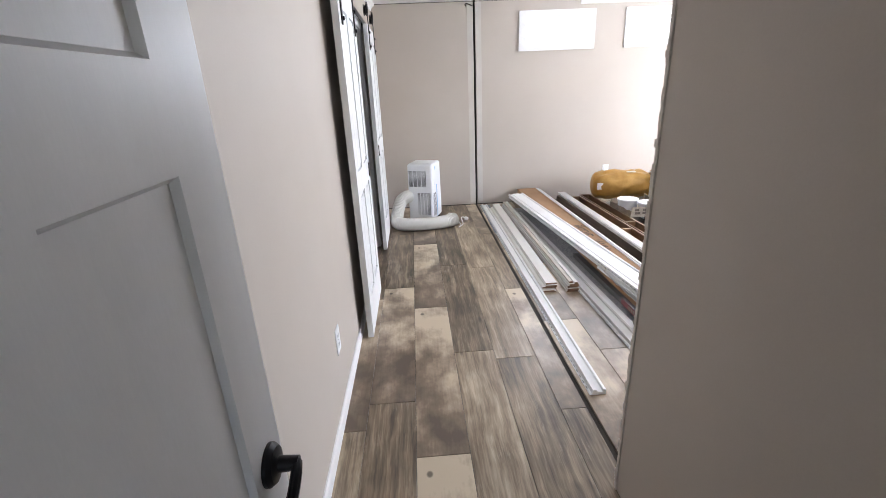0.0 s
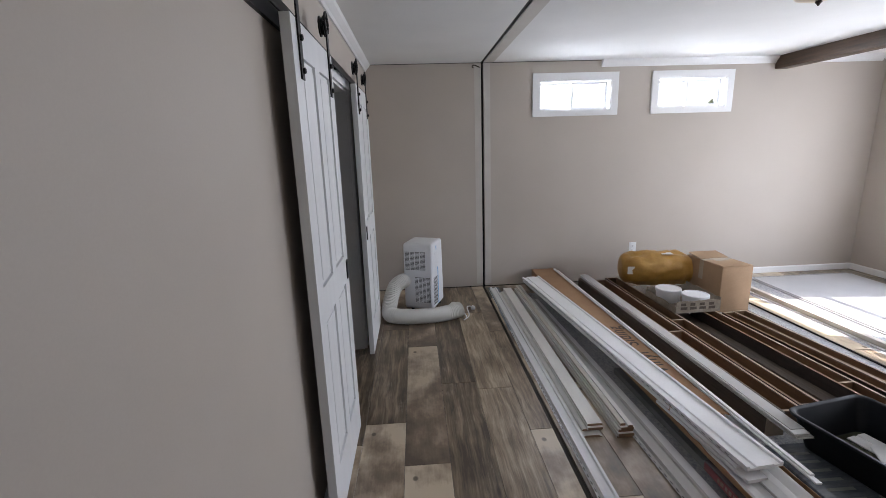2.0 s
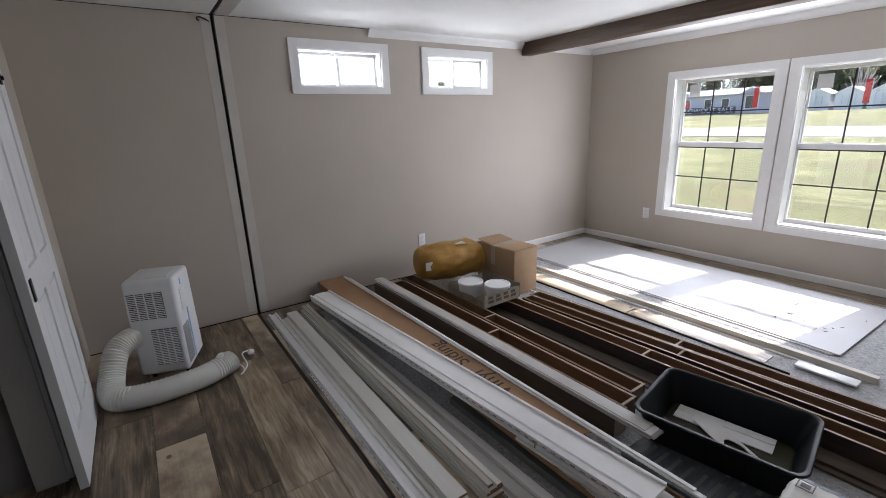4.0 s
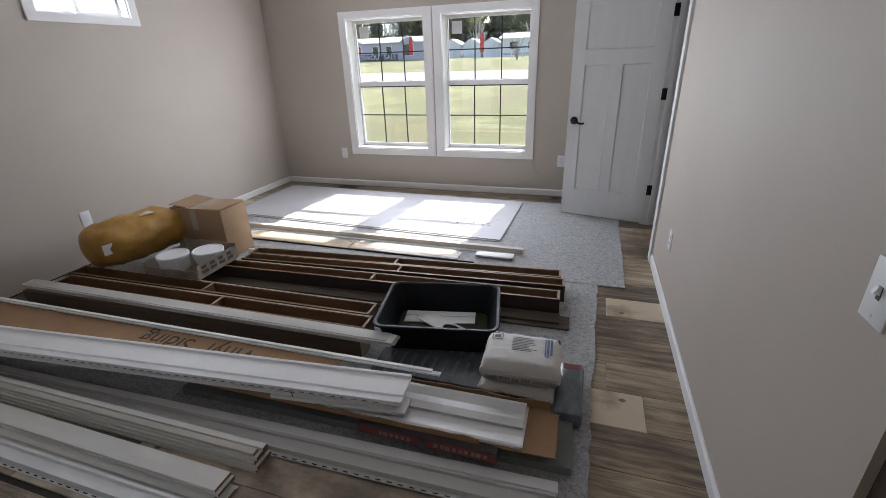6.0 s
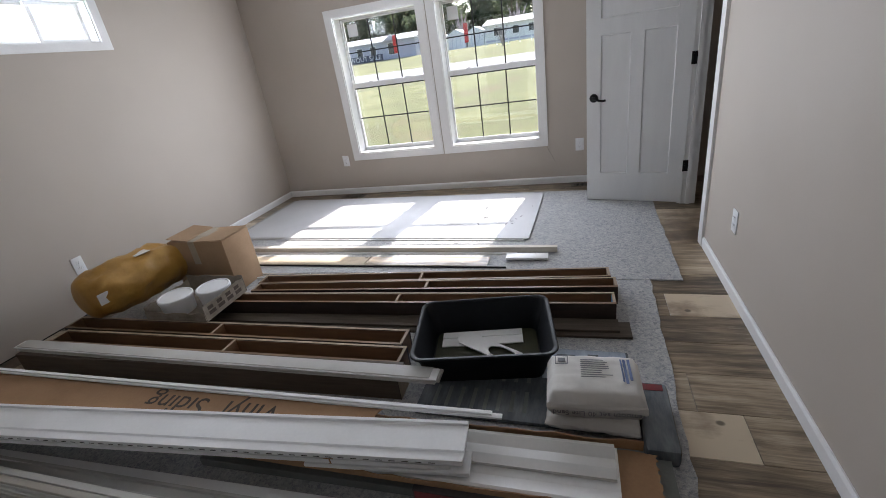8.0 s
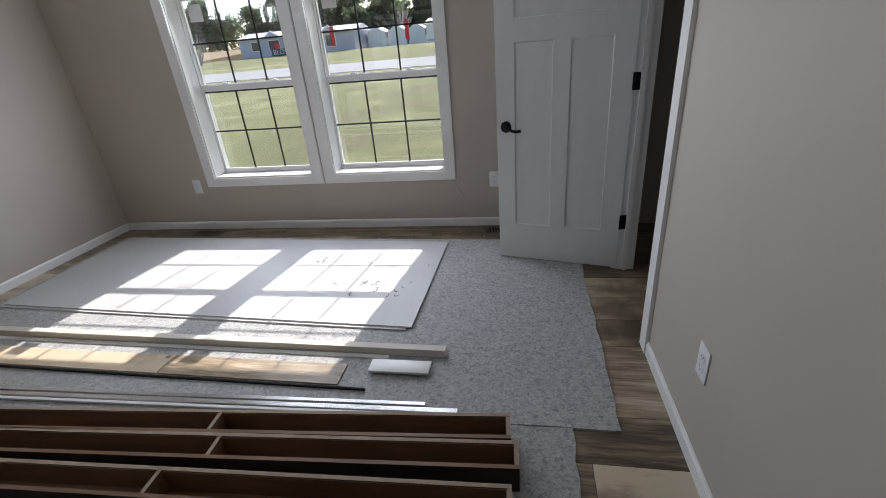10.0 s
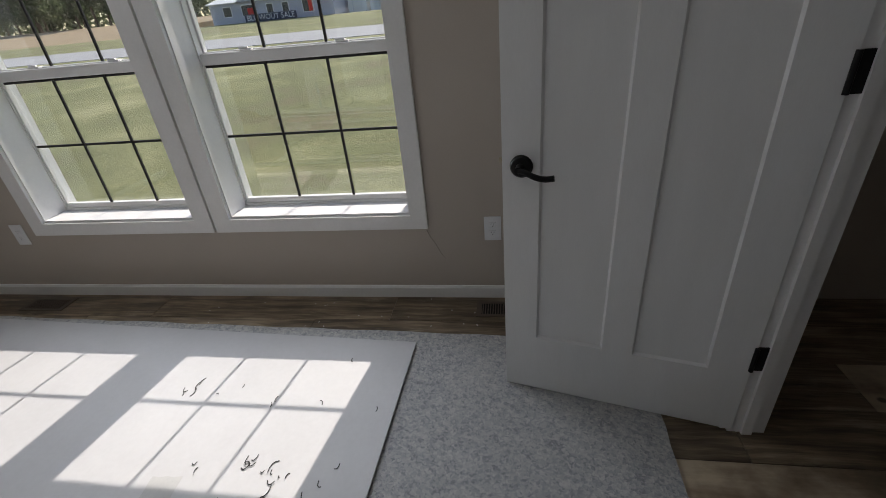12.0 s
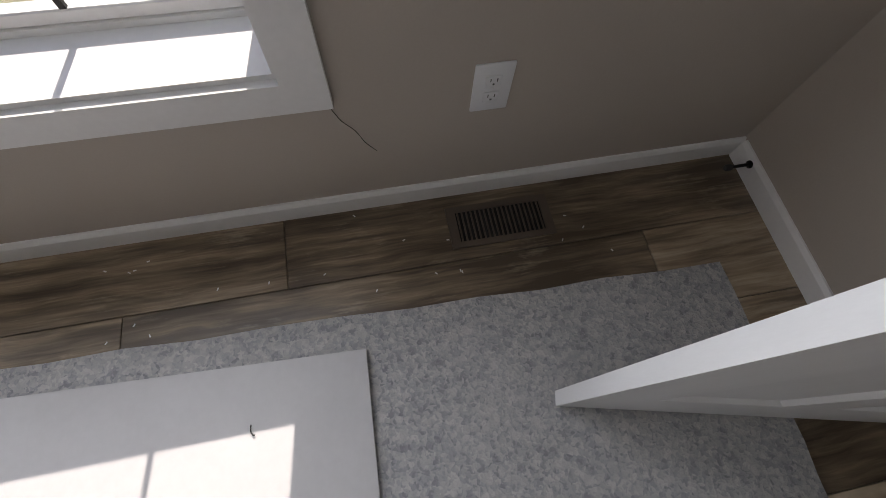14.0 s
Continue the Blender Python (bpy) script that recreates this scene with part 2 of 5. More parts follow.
def streaky_plank():
    """Brown boards with long swirling grain and worn pale streaks."""
    n, rnd, shift, pick = plank_base("streaky_vinyl_plank")
    warp = n.add("TexNoise", vector=n.coords((2.4, 1.3, 1), shift), scale=2.4, detail=3.0)
    bent = n.tree.nodes.new("ShaderNodeVectorMath")
    bent.operation = "MULTIPLY_ADD"
    n.tree.links.new(warp.outputs["Color"], bent.inputs[0])
    bent.inputs[1].default_value = (1.7, 0.5, 0)
    n.tree.links.new(n.coords((27, 2.1, 8), shift), bent.inputs[2])
    s1 = n.noise(bent.outputs[0], 1.0, 6.0, 0.62)
    s2 = n.noise(n.coords((120, 4, 20), shift), 1.0, 3.0)
    blot = n.noise(n.coords((2.2, 1.3, 1), shift), 2.0, 3.0)
    tone = n.math("ADD", n.math("MULTIPLY", s1, 0.66), n.math("MULTIPLY", s2, 0.20))
    tone = n.math("ADD", tone, n.math("ADD", n.math("MULTIPLY", blot, 0.34), 0.022))
    tone = n.math("ADD", tone, n.math("MULTIPLY", n.math("SUBTRACT", rnd, 0.5), 0.16))
    colour = n.ramp(tone, [(0.47, (0.076, 0.055, 0.036)), (0.56, (0.150, 0.111, 0.073)), (0.64, (0.245, 0.185, 0.124)), (0.72, (0.365, 0.287, 0.199)), (0.84, (0.56, 0.465, 0.34))])
    wear = n.ramp(n.math("ADD", n.math("MULTIPLY", n.noise(n.coords((9, 3.2, 1), shift), 1.0, 5.0, 0.7), 0.75), n.math("MULTIPLY", s2, 0.25)), [(0.56, 0.0), (0.66, 1.0)])
    colour = n.mix(n.math("MULTIPLY", wear, 0.42), colour, (0.47, 0.395, 0.30))
    knots = n.add("TexVoronoi", vector=n.coords((5.0, 1.5, 1), shift), scale=1.0)
    ring = n.ramp(knots.outputs["Distance"], [(0.03, 1.0), (0.09, 0.0)])
    colour = n.mix(n.math("MULTIPLY", ring, 0.7), colour, (0.030, 0.021, 0.015))
    n.bump(n.math("ADD", s2, n.math("MULTIPLY", s1, 0.6)), 0.3, 0.0009)
    return n.out(colour, n.math("ADD", n.math("MULTIPLY", s1, 0.22), 0.28))


def cloudy_plank():
    """Smooth boards, pale and worn at one end, clouding into grey-brown, with a nail hole."""
    n, rnd, shift, pick = plank_base("cloudy_vinyl_plank")
    cloud = n.noise(n.coords((3.4, 2.2, 1), shift), 1.5, 5.0, 0.58)
    fine = n.noise(n.coords((90, 6, 20), shift), 1.0, 4.0)
    sep = n.add("SeparateXYZ", vector=n.coords())
    along_y = n.math("DIVIDE", sep.outputs[1], 1.4)
    tone = n.math("ADD", n.math("MULTIPLY", cloud, 1.0), n.math("ADD", n.math("MULTIPLY", fine, 0.12), 0.03))
    tone = n.math("ADD", tone, n.math("MULTIPLY", n.math("SUBTRACT", along_y, 0.5), 0.34))
    tone = n.math("ADD", tone, n.math("MULTIPLY", n.math("SUBTRACT", pick, 0.5), 0.10))
    colour = n.ramp(tone, [(0.36, (0.119, 0.086, 0.061)), (0.50, (0.216, 0.161, 0.111)), (0.60, (0.360, 0.278, 0.197)), (0.74, (0.577, 0.480, 0.352))])
    dx = n.math("SUBTRACT", sep.outputs[0], 0.055)
    dy = n.math("MULTIPLY", n.math("SUBTRACT", sep.outputs[1], 1.31), 0.8)
    dist = n.math("SQRT", n.math("ADD", n.math("MULTIPLY", dx, dx), n.math("MULTIPLY", dy, dy)))
    hole = n.ramp(dist, [(0.010, 1.0), (0.016, 0.0)])
    colour = n.mix(n.math("MULTIPLY", hole, 0.8), colour, (0.05, 0.035, 0.025))
    n.bump(fine, 0.2, 0.0006)
    return n.out(colour, n.math("ADD", n.math("MULTIPLY", cloud, 0.18), 0.27))


def felt_material():
    n = Nodes("speckled_felt_pad")
    vec = n.coords()
    warp = n.add("TexNoise", vector=vec, scale=60.0, detail=3.0)
    bent = n.tree.nodes.new("ShaderNodeVectorMath")
    bent.operation = "MULTIPLY_ADD"
    n.tree.links.new(warp.outputs["Color"], bent.inputs[0])
    bent.inputs[1].default_value = (0.02, 0.02, 0.02)
    n.tree.links.new(vec, bent.inputs[2])
    cell = n.add("TexVoronoi", vector=bent.outputs[0], scale=120.0)
    cell2 = n.add("TexVoronoi", vector=bent.outputs[0], scale=55.0)
    mid = n.noise(vec, 220.0, 4.0, 0.7)
    broad = n.noise(vec, 2.5, 3.0)
    flecks = n.ramp(n.math("ADD", n.math("MULTIPLY", cell.outputs["Color"], 0.6), n.math("MULTIPLY", cell2.outputs["Color"], 0.4)), [(0.18, (0.15, 0.16, 0.19)), (0.36, (0.30, 0.31, 0.33)), (0.56, (0.43, 0.43, 0.425)), (0.80, (0.57, 0.56, 0.54))])
    colour = n.mix(n.math("ADD", n.math("MULTIPLY", mid, 0.4), 0.10), flecks, (0.40, 0.40, 0.40))
    colour = n.mix(n.math("MULTIPLY", broad, 0.3), colour, (0.37, 0.38, 0.39))
    n.bump(n.math("ADD", mid, cell.outputs["Distance"]), 0.6, 0.003)
    return n.out(colour, 0.95)


def glass_material(name, tint):
    n = Nodes(name)
    tree = n.tree
    tree.nodes.remove(n.bsdf)
    clear = tree.nodes.new("ShaderNodeBsdfTransparent")
    clear.inputs[0].default_value = (*tint, 1)
    gloss = tree.nodes.new("ShaderNodeBsdfGlossy")
    gloss.inputs["Roughness"].default_value = 0.02
    mix = tree.nodes.new("ShaderNodeMixShader")
    mix.inputs[0].default_value = 0.10
    tree.links.new(clear.outputs[0], mix.inputs[1])
    tree.links.new(gloss.outputs[0], mix.inputs[2])
    tree.links.new(mix.outputs[0], tree.nodes["Material Output"].inputs[0])
    return n.mat


def ground_material(name, stops, scale, fine):
    n = Nodes(name)
    vec = n.coords()
    a, b, c = n.noise(vec, scale, 4.0), n.noise(vec, fine, 6.0, 0.7), n.noise(vec, 0.05, 2.0)
    tone = n.math("ADD", n.math("MULTIPLY", a, 0.35), n.math("ADD", n.math("MULTIPLY", b, 0.4), n.math("MULTIPLY", c, 0.25)))
    n.bump(b, 0.8, 0.05)
    return n.out(n.ramp(tone, stops), 0.95)


PLANK_STREAKY, PLANK_CLOUDY = streaky_plank(), cloudy_plank()
FELT = felt_material()
GLASS = glass_material("window_glass", (0.97, 0.98, 0.97))
GRASS = ground_material("lawn", [(0.40, (0.25, 0.195, 0.12)), (0.46, (0.165, 0.175, 0.075)), (0.52, (0.235, 0.242, 0.105)), (0.59, (0.38, 0.36, 0.19))], 0.45, 22.0)
DRY_GRASS = surf("dry_field", (0.30, 0.22, 0.13), (0.40, 0.31, 0.20), 0.3, 0.95, 0.5, fine=9.0)
ASPHALT = surf("pale_old_asphalt", (0.34, 0.34, 0.35), (0.42, 0.42, 0.43), 0.3, 0.9, 0.3, fine=20.0)
LEAF = surf("dark_foliage", (0.075, 0.098, 0.06), (0.12, 0.145, 0.095), 0.6, 0.8, 0.3, fine=4.0)
thin = LEAF.node_tree.nodes.new("ShaderNodeBsdfTranslucent")
thin.inputs["Color"].default_value = (0.17, 0.21, 0.11, 1.0)
blend = LEAF.node_tree.nodes.new("ShaderNodeMixShader")
blend.inputs[0].default_value = 0.5
LEAF.node_tree.links.new(LEAF.node_tree.nodes["Principled BSDF"].outputs[0], blend.inputs[1])
LEAF.node_tree.links.new(thin.outputs[0], blend.inputs[2])
LEAF.node_tree.links.new(blend.outputs[0], LEAF.node_tree.nodes["Material Output"].inputs[0])
BARK = surf("bark", (0.09, 0.065, 0.045), (0.15, 0.11, 0.08), 2.0, 0.9, 0.5, fine=14.0)
SIDING_GREY = surf("lavender_grey_siding", (0.44, 0.45, 0.55), (0.50, 0.51, 0.61), 0.5, 0.7, 0.1)
SIDING_WHITE = surf("white_siding", (0.78, 0.78, 0.79), (0.85, 0.85, 0.86), 0.5, 0.7, 0.1)
ROOF_METAL = surf("pale_roof", (0.74, 0.74, 0.75), (0.82, 0.82, 0.83), 0.5, 0.5, 0.1)
PANE_DARK = surf("dark_far_pane", (0.03, 0.035, 0.045), (0.06, 0.065, 0.075), 1.0, 0.15, 0.0)
BANNER_NAVY = surf("navy_banner", (0.02, 0.03, 0.07), (0.035, 0.045, 0.09), 2.0, 0.7, 0.1)
BLOSSOM = surf("pale_bare_twigs", (0.34, 0.29, 0.29), (0.46, 0.40, 0.40), 2.0, 0.9, 0.2)
STICKER = surf("thin_white_label", (0.70, 0.71, 0.72), (0.78, 0.78, 0.79), 8.0, 0.7, 0.1)
FLAG_RED = surf("red_flag_cloth", (0.50, 0.03, 0.03), (0.62, 0.06, 0.05), 2.0, 0.8, 0.1)


# ---- building helpers ----
def box(bm, x0, x1, y0, y1, z0, z1, m=None):
    vs = [bm.verts.new((x, y, z)) for x in (x0, x1) for y in (y0, y1) for z in (z0, z1)]
    for f in ((0, 1, 3, 2), (4, 6, 7, 5), (0, 4, 5, 1), (2, 3, 7, 6), (0, 2, 6, 4), (1, 5, 7, 3)):
        bm.faces.new([vs[i] for i in f])
    if m is not None:
        bmesh.ops.transform(bm, matrix=m, verts=vs)
    return vs


def bevelled(bm, width, segments=2):
    bmesh.ops.recalc_face_normals(bm, faces=bm.faces)
    edges = [e for e in bm.edges if e.is_manifold and e.calc_face_angle(0) > 0.6]
    bmesh.ops.bevel(bm, geom=edges, offset=width, segments=segments, profile=0.5, affect="EDGES")


def boxes(*spans, bevel=0.0):
    bm = bmesh.new()
    for s in spans:
        box(bm, *s)
    if bevel:
        bevelled(bm, bevel)
    return bm


def prism(bm, profile, y0, y1, m=None):
    """A closed profile of (x, z) points drawn out along y."""
    a = [bm.verts.new((x, y0, z)) for x, z in profile]
    b = [bm.verts.new((x, y1, z)) for x, z in profile]
    n = len(profile)
    bm.faces.new(a)
    bm.faces.new(b[::-1])
    for i in range(n):
        bm.faces.new((a[i], b[i], b[(i + 1) % n], a[(i + 1) % n]))
    bmesh.ops.recalc_face_normals(bm, faces=bm.faces)
    if m is not None:
        bmesh.ops.transform(bm, matrix=m, verts=a + b)
    return a + b


def drawn(profile, y0, y1):
    bm = bmesh.new()
    prism(bm, profile, y0, y1)
    return bm


def lathe(bm, profile, sides=32, m=None):
    """Turn (radius, z) points about z, closed at both ends."""
    rings = [[bm.verts.new((r * math.cos(2 * math.pi * i / sides), r * math.sin(2 * math.pi * i / sides), z)) for i in range(sides)] for r, z in profile]
    for a, b in zip(rings, rings[1:]):
        for i in range(sides):
            bm.faces.new((a[i], a[(i + 1) % sides], b[(i + 1) % sides], b[i]))
    bm.faces.new(rings[0][::-1])
    bm.faces.new(rings[-1])
    vs = [v for r in rings for v in r]
    if m is not None:
        bmesh.ops.transform(bm, matrix=m, verts=vs)
    return bm


def turned(profile, sides=32, m=None):
    return lathe(bmesh.new(), profile, sides, m)


def tube(bm, points, radius, sides=12, ridge=0.0, steps=1):
    """A round hose along points, with ridges if asked for."""
    pts = [Vector(p) for p in points]
    path = []
    for i in range(len(pts) - 1):
        p0, p1, p2, p3 = pts[max(i - 1, 0)], pts[i], pts[i + 1], pts[min(i + 2, len(pts) - 1)]
        for k in range(steps):
            t = k / steps
            path.append(0.5 * (2 * p1 + (p2 - p0) * t + (2 * p0 - 5 * p1 + 4 * p2 - p3) * t * t + (3 * p1 - p0 - 3 * p2 + p3) * t ** 3))
    path.append(pts[-1])
    rings = []
    for i, p in enumerate(path):
        way = (path[min(i + 1, len(path) - 1)] - path[max(i - 1, 0)]).normalized()
        side = way.cross(Vector((0.13, 0.2, 1))).normalized()
        up = side.cross(way)
        r = radius * (1 + ridge * (1 if i % 2 else -1))
        rings.append([bm.verts.new(p + r * (math.cos(2 * math.pi * k / sides) * side + math.sin(2 * math.pi * k / sides) * up)) for k in range(sides)])
    for a, b in zip(rings, rings[1:]):
        for k in range(sides):
            bm.faces.new((a[k], a[(k + 1) % sides], b[(k + 1) % sides], b[k]))
    bm.faces.new(rings[0][::-1])
    bm.faces.new(rings[-1])
    bmesh.ops.recalc_face_normals(bm, faces=bm.faces)
    return bm


def mesh_of(name, bm, material, smooth=None):
    bmesh.ops.recalc_face_normals(bm, faces=bm.faces)
    me = bpy.data.meshes.new(name)
    bm.to_mesh(me)
    bm.free()
    me.materials.append(material)
    if smooth:
        me.shade_smooth()
        me.set_sharp_from_angle(angle=radians(smooth))
    return me


def part(name, bm, material, parent, label="", smooth=35):
    ob = new(name, mesh_of(name, bm, material, smooth))
    ob.parent = parent
    return tagged(ob, label)


def thing(name, m, label, category, group=""):
    ob = new(name)
    ob.empty_display_size = 0.1
    ob.matrix_world = m
    return tagged(ob, label, category, group)


def solid(name, bm, material, label, category, group="", smooth=35):
    return tagged(new(name, mesh_of(name, bm, material, smooth)), label, category, group)


def structure(name, bm, material, label, category="", smooth=35):
    return tagged(new(name, mesh_of(name, bm, material, smooth)), label, category or name.split("_")[0], "", "structure")


def along(p0, p1):
    """The pose at p0 whose y runs to p1, and the distance."""
    a, b = Vector(p0), Vector(p1)
    d = b - a
    m = Matrix.Translation(a) @ Matrix.Rotation(math.atan2(-d.x, d.y), 4, "Z") @ Matrix.Rotation(math.asin(d.z / d.length), 4, "X")
    return m, d.length


def words(name, text, size, m, material, parent):
    """Flat lettering with a little thickness, as a mesh."""
    cu = bpy.data.curves.new(name, "FONT")
    cu.body, cu.size, cu.extrude, cu.align_x, cu.align_y = text, size, 0.0004, "CENTER", "CENTER"
    tmp = new(name + "_curve", cu)
    me = bpy.data.meshes.new_from_object(tmp.evaluated_get(bpy.context.evaluated_depsgraph_get()))
    bpy.data.objects.remove(tmp)
    me.materials.clear()
    me.materials.append(material)
    ob = new(name, me)
    ob.parent = parent
    ob.matrix_local = m
    return ob


# ---- the room ----
H = 2.47
WX, EX, SY, NY = -0.52, 5.25, 1.125, 5.70
BACK = -0.28
W1, W2, SILL = (3.578, 4.55), (2.375, 3.366), 0.503
T1, T2 = (1.33, 2.118), (2.646, 3.417)


def wall_with_holes(name, axis, at, thick, u0, u1, z0, z1, holes, material, label):
    """A wall along x or y with openings (u0, u1, z0, z1), made of the solid blocks between them."""
    bm = bmesh.new()
    cuts = sorted({u0, u1, *[h[0] for h in holes], *[h[1] for h in holes]})
    for a, b in zip(cuts, cuts[1:]):
        mine = [h for h in holes if h[0] <= a + 1e-6 and h[1] >= b - 1e-6]
        spans = [(z0, z1)]
        for h in mine:
            spans = [(z0, h[2]), (h[3], z1)]
        for lo, hi in spans:
            if hi - lo > 0.001:
                if axis == "x":
                    box(bm, a, b, at, at + thick, lo, hi)
                else:
                    box(bm, at, at + thick, a, b, lo, hi)
    bmesh.ops.remove_doubles(bm, verts=bm.verts, dist=0.0001)
    inner = [f for f in bm.faces if sum(1 for g in bm.faces if g is not f and (g.calc_center_median() - f.calc_center_median()).length < 1e-4)]
    bmesh.ops.delete(bm, geom=inner, context="FACES_ONLY")
    return structure(name, bm, material, label, "wall")


wall_with_holes("wall_east", "y", EX, 0.24, -0.9, NY + 0.16, -0.05, H, [(*W1, SILL, 2.0), (*W2, SILL, 2.0)], WALL, "beige painted wall with two sash windows")
SEAM = 0.71
wall_with_holes("wall_north", "x", NY, 0.16, SEAM + 0.013, EX, 0.012, H - 0.006, [(*T1, 1.96, 2.27), (*T2, 1.96, 2.27)], WALL, "beige painted wall with two high windows")
structure("wall_north_west", boxes((WX, SEAM - 0.013, NY, NY + 0.16, 0.012, H - 0.006)), WALL, "beige wall panel beside an unfinished joint", "wall")
# Blocks set in the wall gaps, with the gaps' shade as their colour.
structure("wall_joint", boxes((SEAM - 0.10, SEAM + 0.10, NY + 0.06, NY + 0.16, 0.0, H)), SHADOW_GAP, "open joint between two wall halves, backed in near-black for its shade", "wall")
structure("wall_base_gap", boxes((WX, 3.3, NY + 0.004, NY + 0.16, 0.0, 0.012)), SHADOW_GAP, "near-black strip painting the shade under the wall without a baseboard", "wall")
structure("wall_top_gap", boxes((WX, 2.0, NY + 0.004, NY + 0.16, H - 0.006, H)), SHADOW_GAP, "near-black strip painting the shade between wall and ceiling", "wall")
DOOR_S = (3.63, 4.455)
wall_with_holes("wall_south", "x", SY - 0.12, 0.12, 0.845, EX, -0.05, H, [(*DOOR_S, -0.05, 2.10)], WALL, "beige painted wall with an open doorway")
structure("wall_stud", boxes((0.70, 0.80, SY - 0.10, SY - 0.012, 0.0, H), bevel=0.004), STUD, "bare pine stud at the unfinished wall end", "wall")
structure("wall_end_sheathing", boxes((0.80, 0.845, SY - 0.11, SY - 0.02, 0.0, H)), BOARD_DARK, "dark raw sheathing at the wall end", "wall")
structure("wall_hall", boxes((0.63, 0.70, BACK, SY, -0.05, H)), WALL, "beige painted hallway wall", "wall")
rough = bmesh.new()
rr = random.Random(4)
z = 0.0
while z < H - 0.03:
    dz = rr.uniform(0.012, 0.045)
    w = rr.uniform(0.001, 0.009)
    box(rough, 0.626 - w * 0.3, 0.645, SY - 0.012, SY + w, z, z + dz)
    z += dz
structure("torn_wall_edge", rough, PLASTER_EDGE, "ragged torn drywall edge along the wall end", "wall")
BARN = (3.10, 4.20)
wall_with_holes("wall_west", "y", WX - 0.12, 0.12, BACK, NY + 0.16, -0.05, H, [(*BARN, -0.05, 2.04)], WALL, "beige painted wall with barn doors")
wall_with_holes("wall_back", "x", BACK - 0.12, 0.12, WX, 0.63, -0.05, H, [(-0.40, 0.44, -0.05, 2.08)], WALL, "beige wall with the entry doorway")
structure("ceiling", boxes((-2.6, SEAM - 0.014, -3.6, NY + 0.16, H, H + 0.12), (SEAM + 0.014, EX + 0.2, -3.6, NY + 0.16, H, H + 0.12)), CEILING, "white textured ceiling with an open joint")
# Filler almost flush with the ceiling; its near-black is the joint's shade.
structure("ceiling_joint", boxes((SEAM - 0.0135, SEAM + 0.0135, -3.6, NY + 0.16, H + 0.003, H + 0.10)), SHADOW_GAP, "near-black filler painting the shade in the joint across the ceiling", "ceiling")
structure("joint_compound", boxes((SEAM + 0.014, SEAM + 0.085, NY - 0.0025, NY, 0.04, H - 0.01), (SEAM - 0.085, SEAM - 0.014, NY - 0.0025, NY, 0.04, H - 0.01)), PRIMER, "pale unpainted strips along the wall joint", "wall")
structure("ceiling_patch", boxes((SEAM + 0.018, SEAM + 0.12, SY, NY, H - 0.002, H)), PRIMER, "grey primer strip along the ceiling joint", "ceiling")
# rooms beyond the openings
structure("wall_closet", boxes((3.3, 3.42, -0.9, SY - 0.12, -0.05, H), (3.42, EX, -0.9, -0.78, -0.05, H)), WALL, "plain closet walls beyond the doorway", "wall")
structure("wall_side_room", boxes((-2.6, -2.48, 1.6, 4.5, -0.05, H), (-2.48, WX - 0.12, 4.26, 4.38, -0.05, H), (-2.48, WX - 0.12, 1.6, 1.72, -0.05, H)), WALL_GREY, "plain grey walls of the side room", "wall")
# Unseen walls added behind the entry; the end opening lets in extra light.
structure("wall_corridor", boxes((-2.4, -2.28, -3.6, BACK - 0.12, -0.05, H), (2.3, 2.42, -3.6, BACK - 0.12, -0.05, H), (-2.28, WX, BACK - 0.12, BACK, -0.05, H), (0.63, 2.3, BACK - 0.12, BACK, -0.05, H)), WALL, "unseen plain walls added to close the space behind the entry", "wall")
wall_with_holes("wall_corridor_end", "x", -3.72, 0.12, -2.4, 2.42, -0.05, H, [(-0.45, 0.45, 1.1, 2.0)], WALL, "unseen wall with an added opening that lets light in behind the entry")

# trims
CROWN = [(0, 0), (0.012, 0), (0.02, 0.018), (0.05, 0.05), (0.058, 0.07), (0, 0.07)]
BASE = [(0, 0), (0.013, 0), (0.013, 0.060), (0.006, 0.073), (0, 0.073)]


def moulding(name, profile, a, b, turn, z, label):
    """A profile drawn from a to b; its x stands out from the wall by the given turn."""
    m, length = along((a[0], a[1], z), (b[0], b[1], z))
    bm = bmesh.new()
    prism(bm, [(x * turn, q) for x, q in profile], 0, length)
    bm.transform(m)
    return structure(name, bm, TRIM, label, "trim", None)


moulding("trim_crown_north", CROWN, (2.0, NY), (EX - 0.06, NY), 1, H - 0.071, "white crown moulding along the ceiling")
moulding("trim_crown_east", CROWN, (EX, SY), (EX, NY), -1, H - 0.071, "white crown moulding along the ceiling")
moulding("trim_crown_south", CROWN, (4.1, SY), (EX - 0.06, SY), -1, H - 0.071, "white crown moulding along the ceiling")
moulding("trim_crown_west", CROWN, (WX, BACK), (WX, NY - 0.005), 1, H - 0.071, "white crown moulding above the barn doors")
moulding("baseboard_east", BASE, (EX, SY), (EX, NY), -1, 0.004, "white baseboard")
moulding("baseboard_north", BASE, (3.3, NY), (EX - 0.015, NY), 1, 0.004, "white baseboard")
moulding("baseboard_south", BASE, (0.85, SY), (DOOR_S[0] - 0.09, SY), -1, 0.004, "white baseboard")
moulding("baseboard_south_corner", BASE, (DOOR_S[1] + 0.09, SY), (EX - 0.015, SY), -1, 0.004, "white baseboard")
moulding("baseboard_west", BASE, (WX, 0.0), (WX, 2.95), 1, 0.004, "white baseboard")
structure("ceiling_beam", boxes((3.95, 4.09, SY, NY, 2.335, H), bevel=0.006), BEAM, "dark stained wooden ceiling beam", "beam")


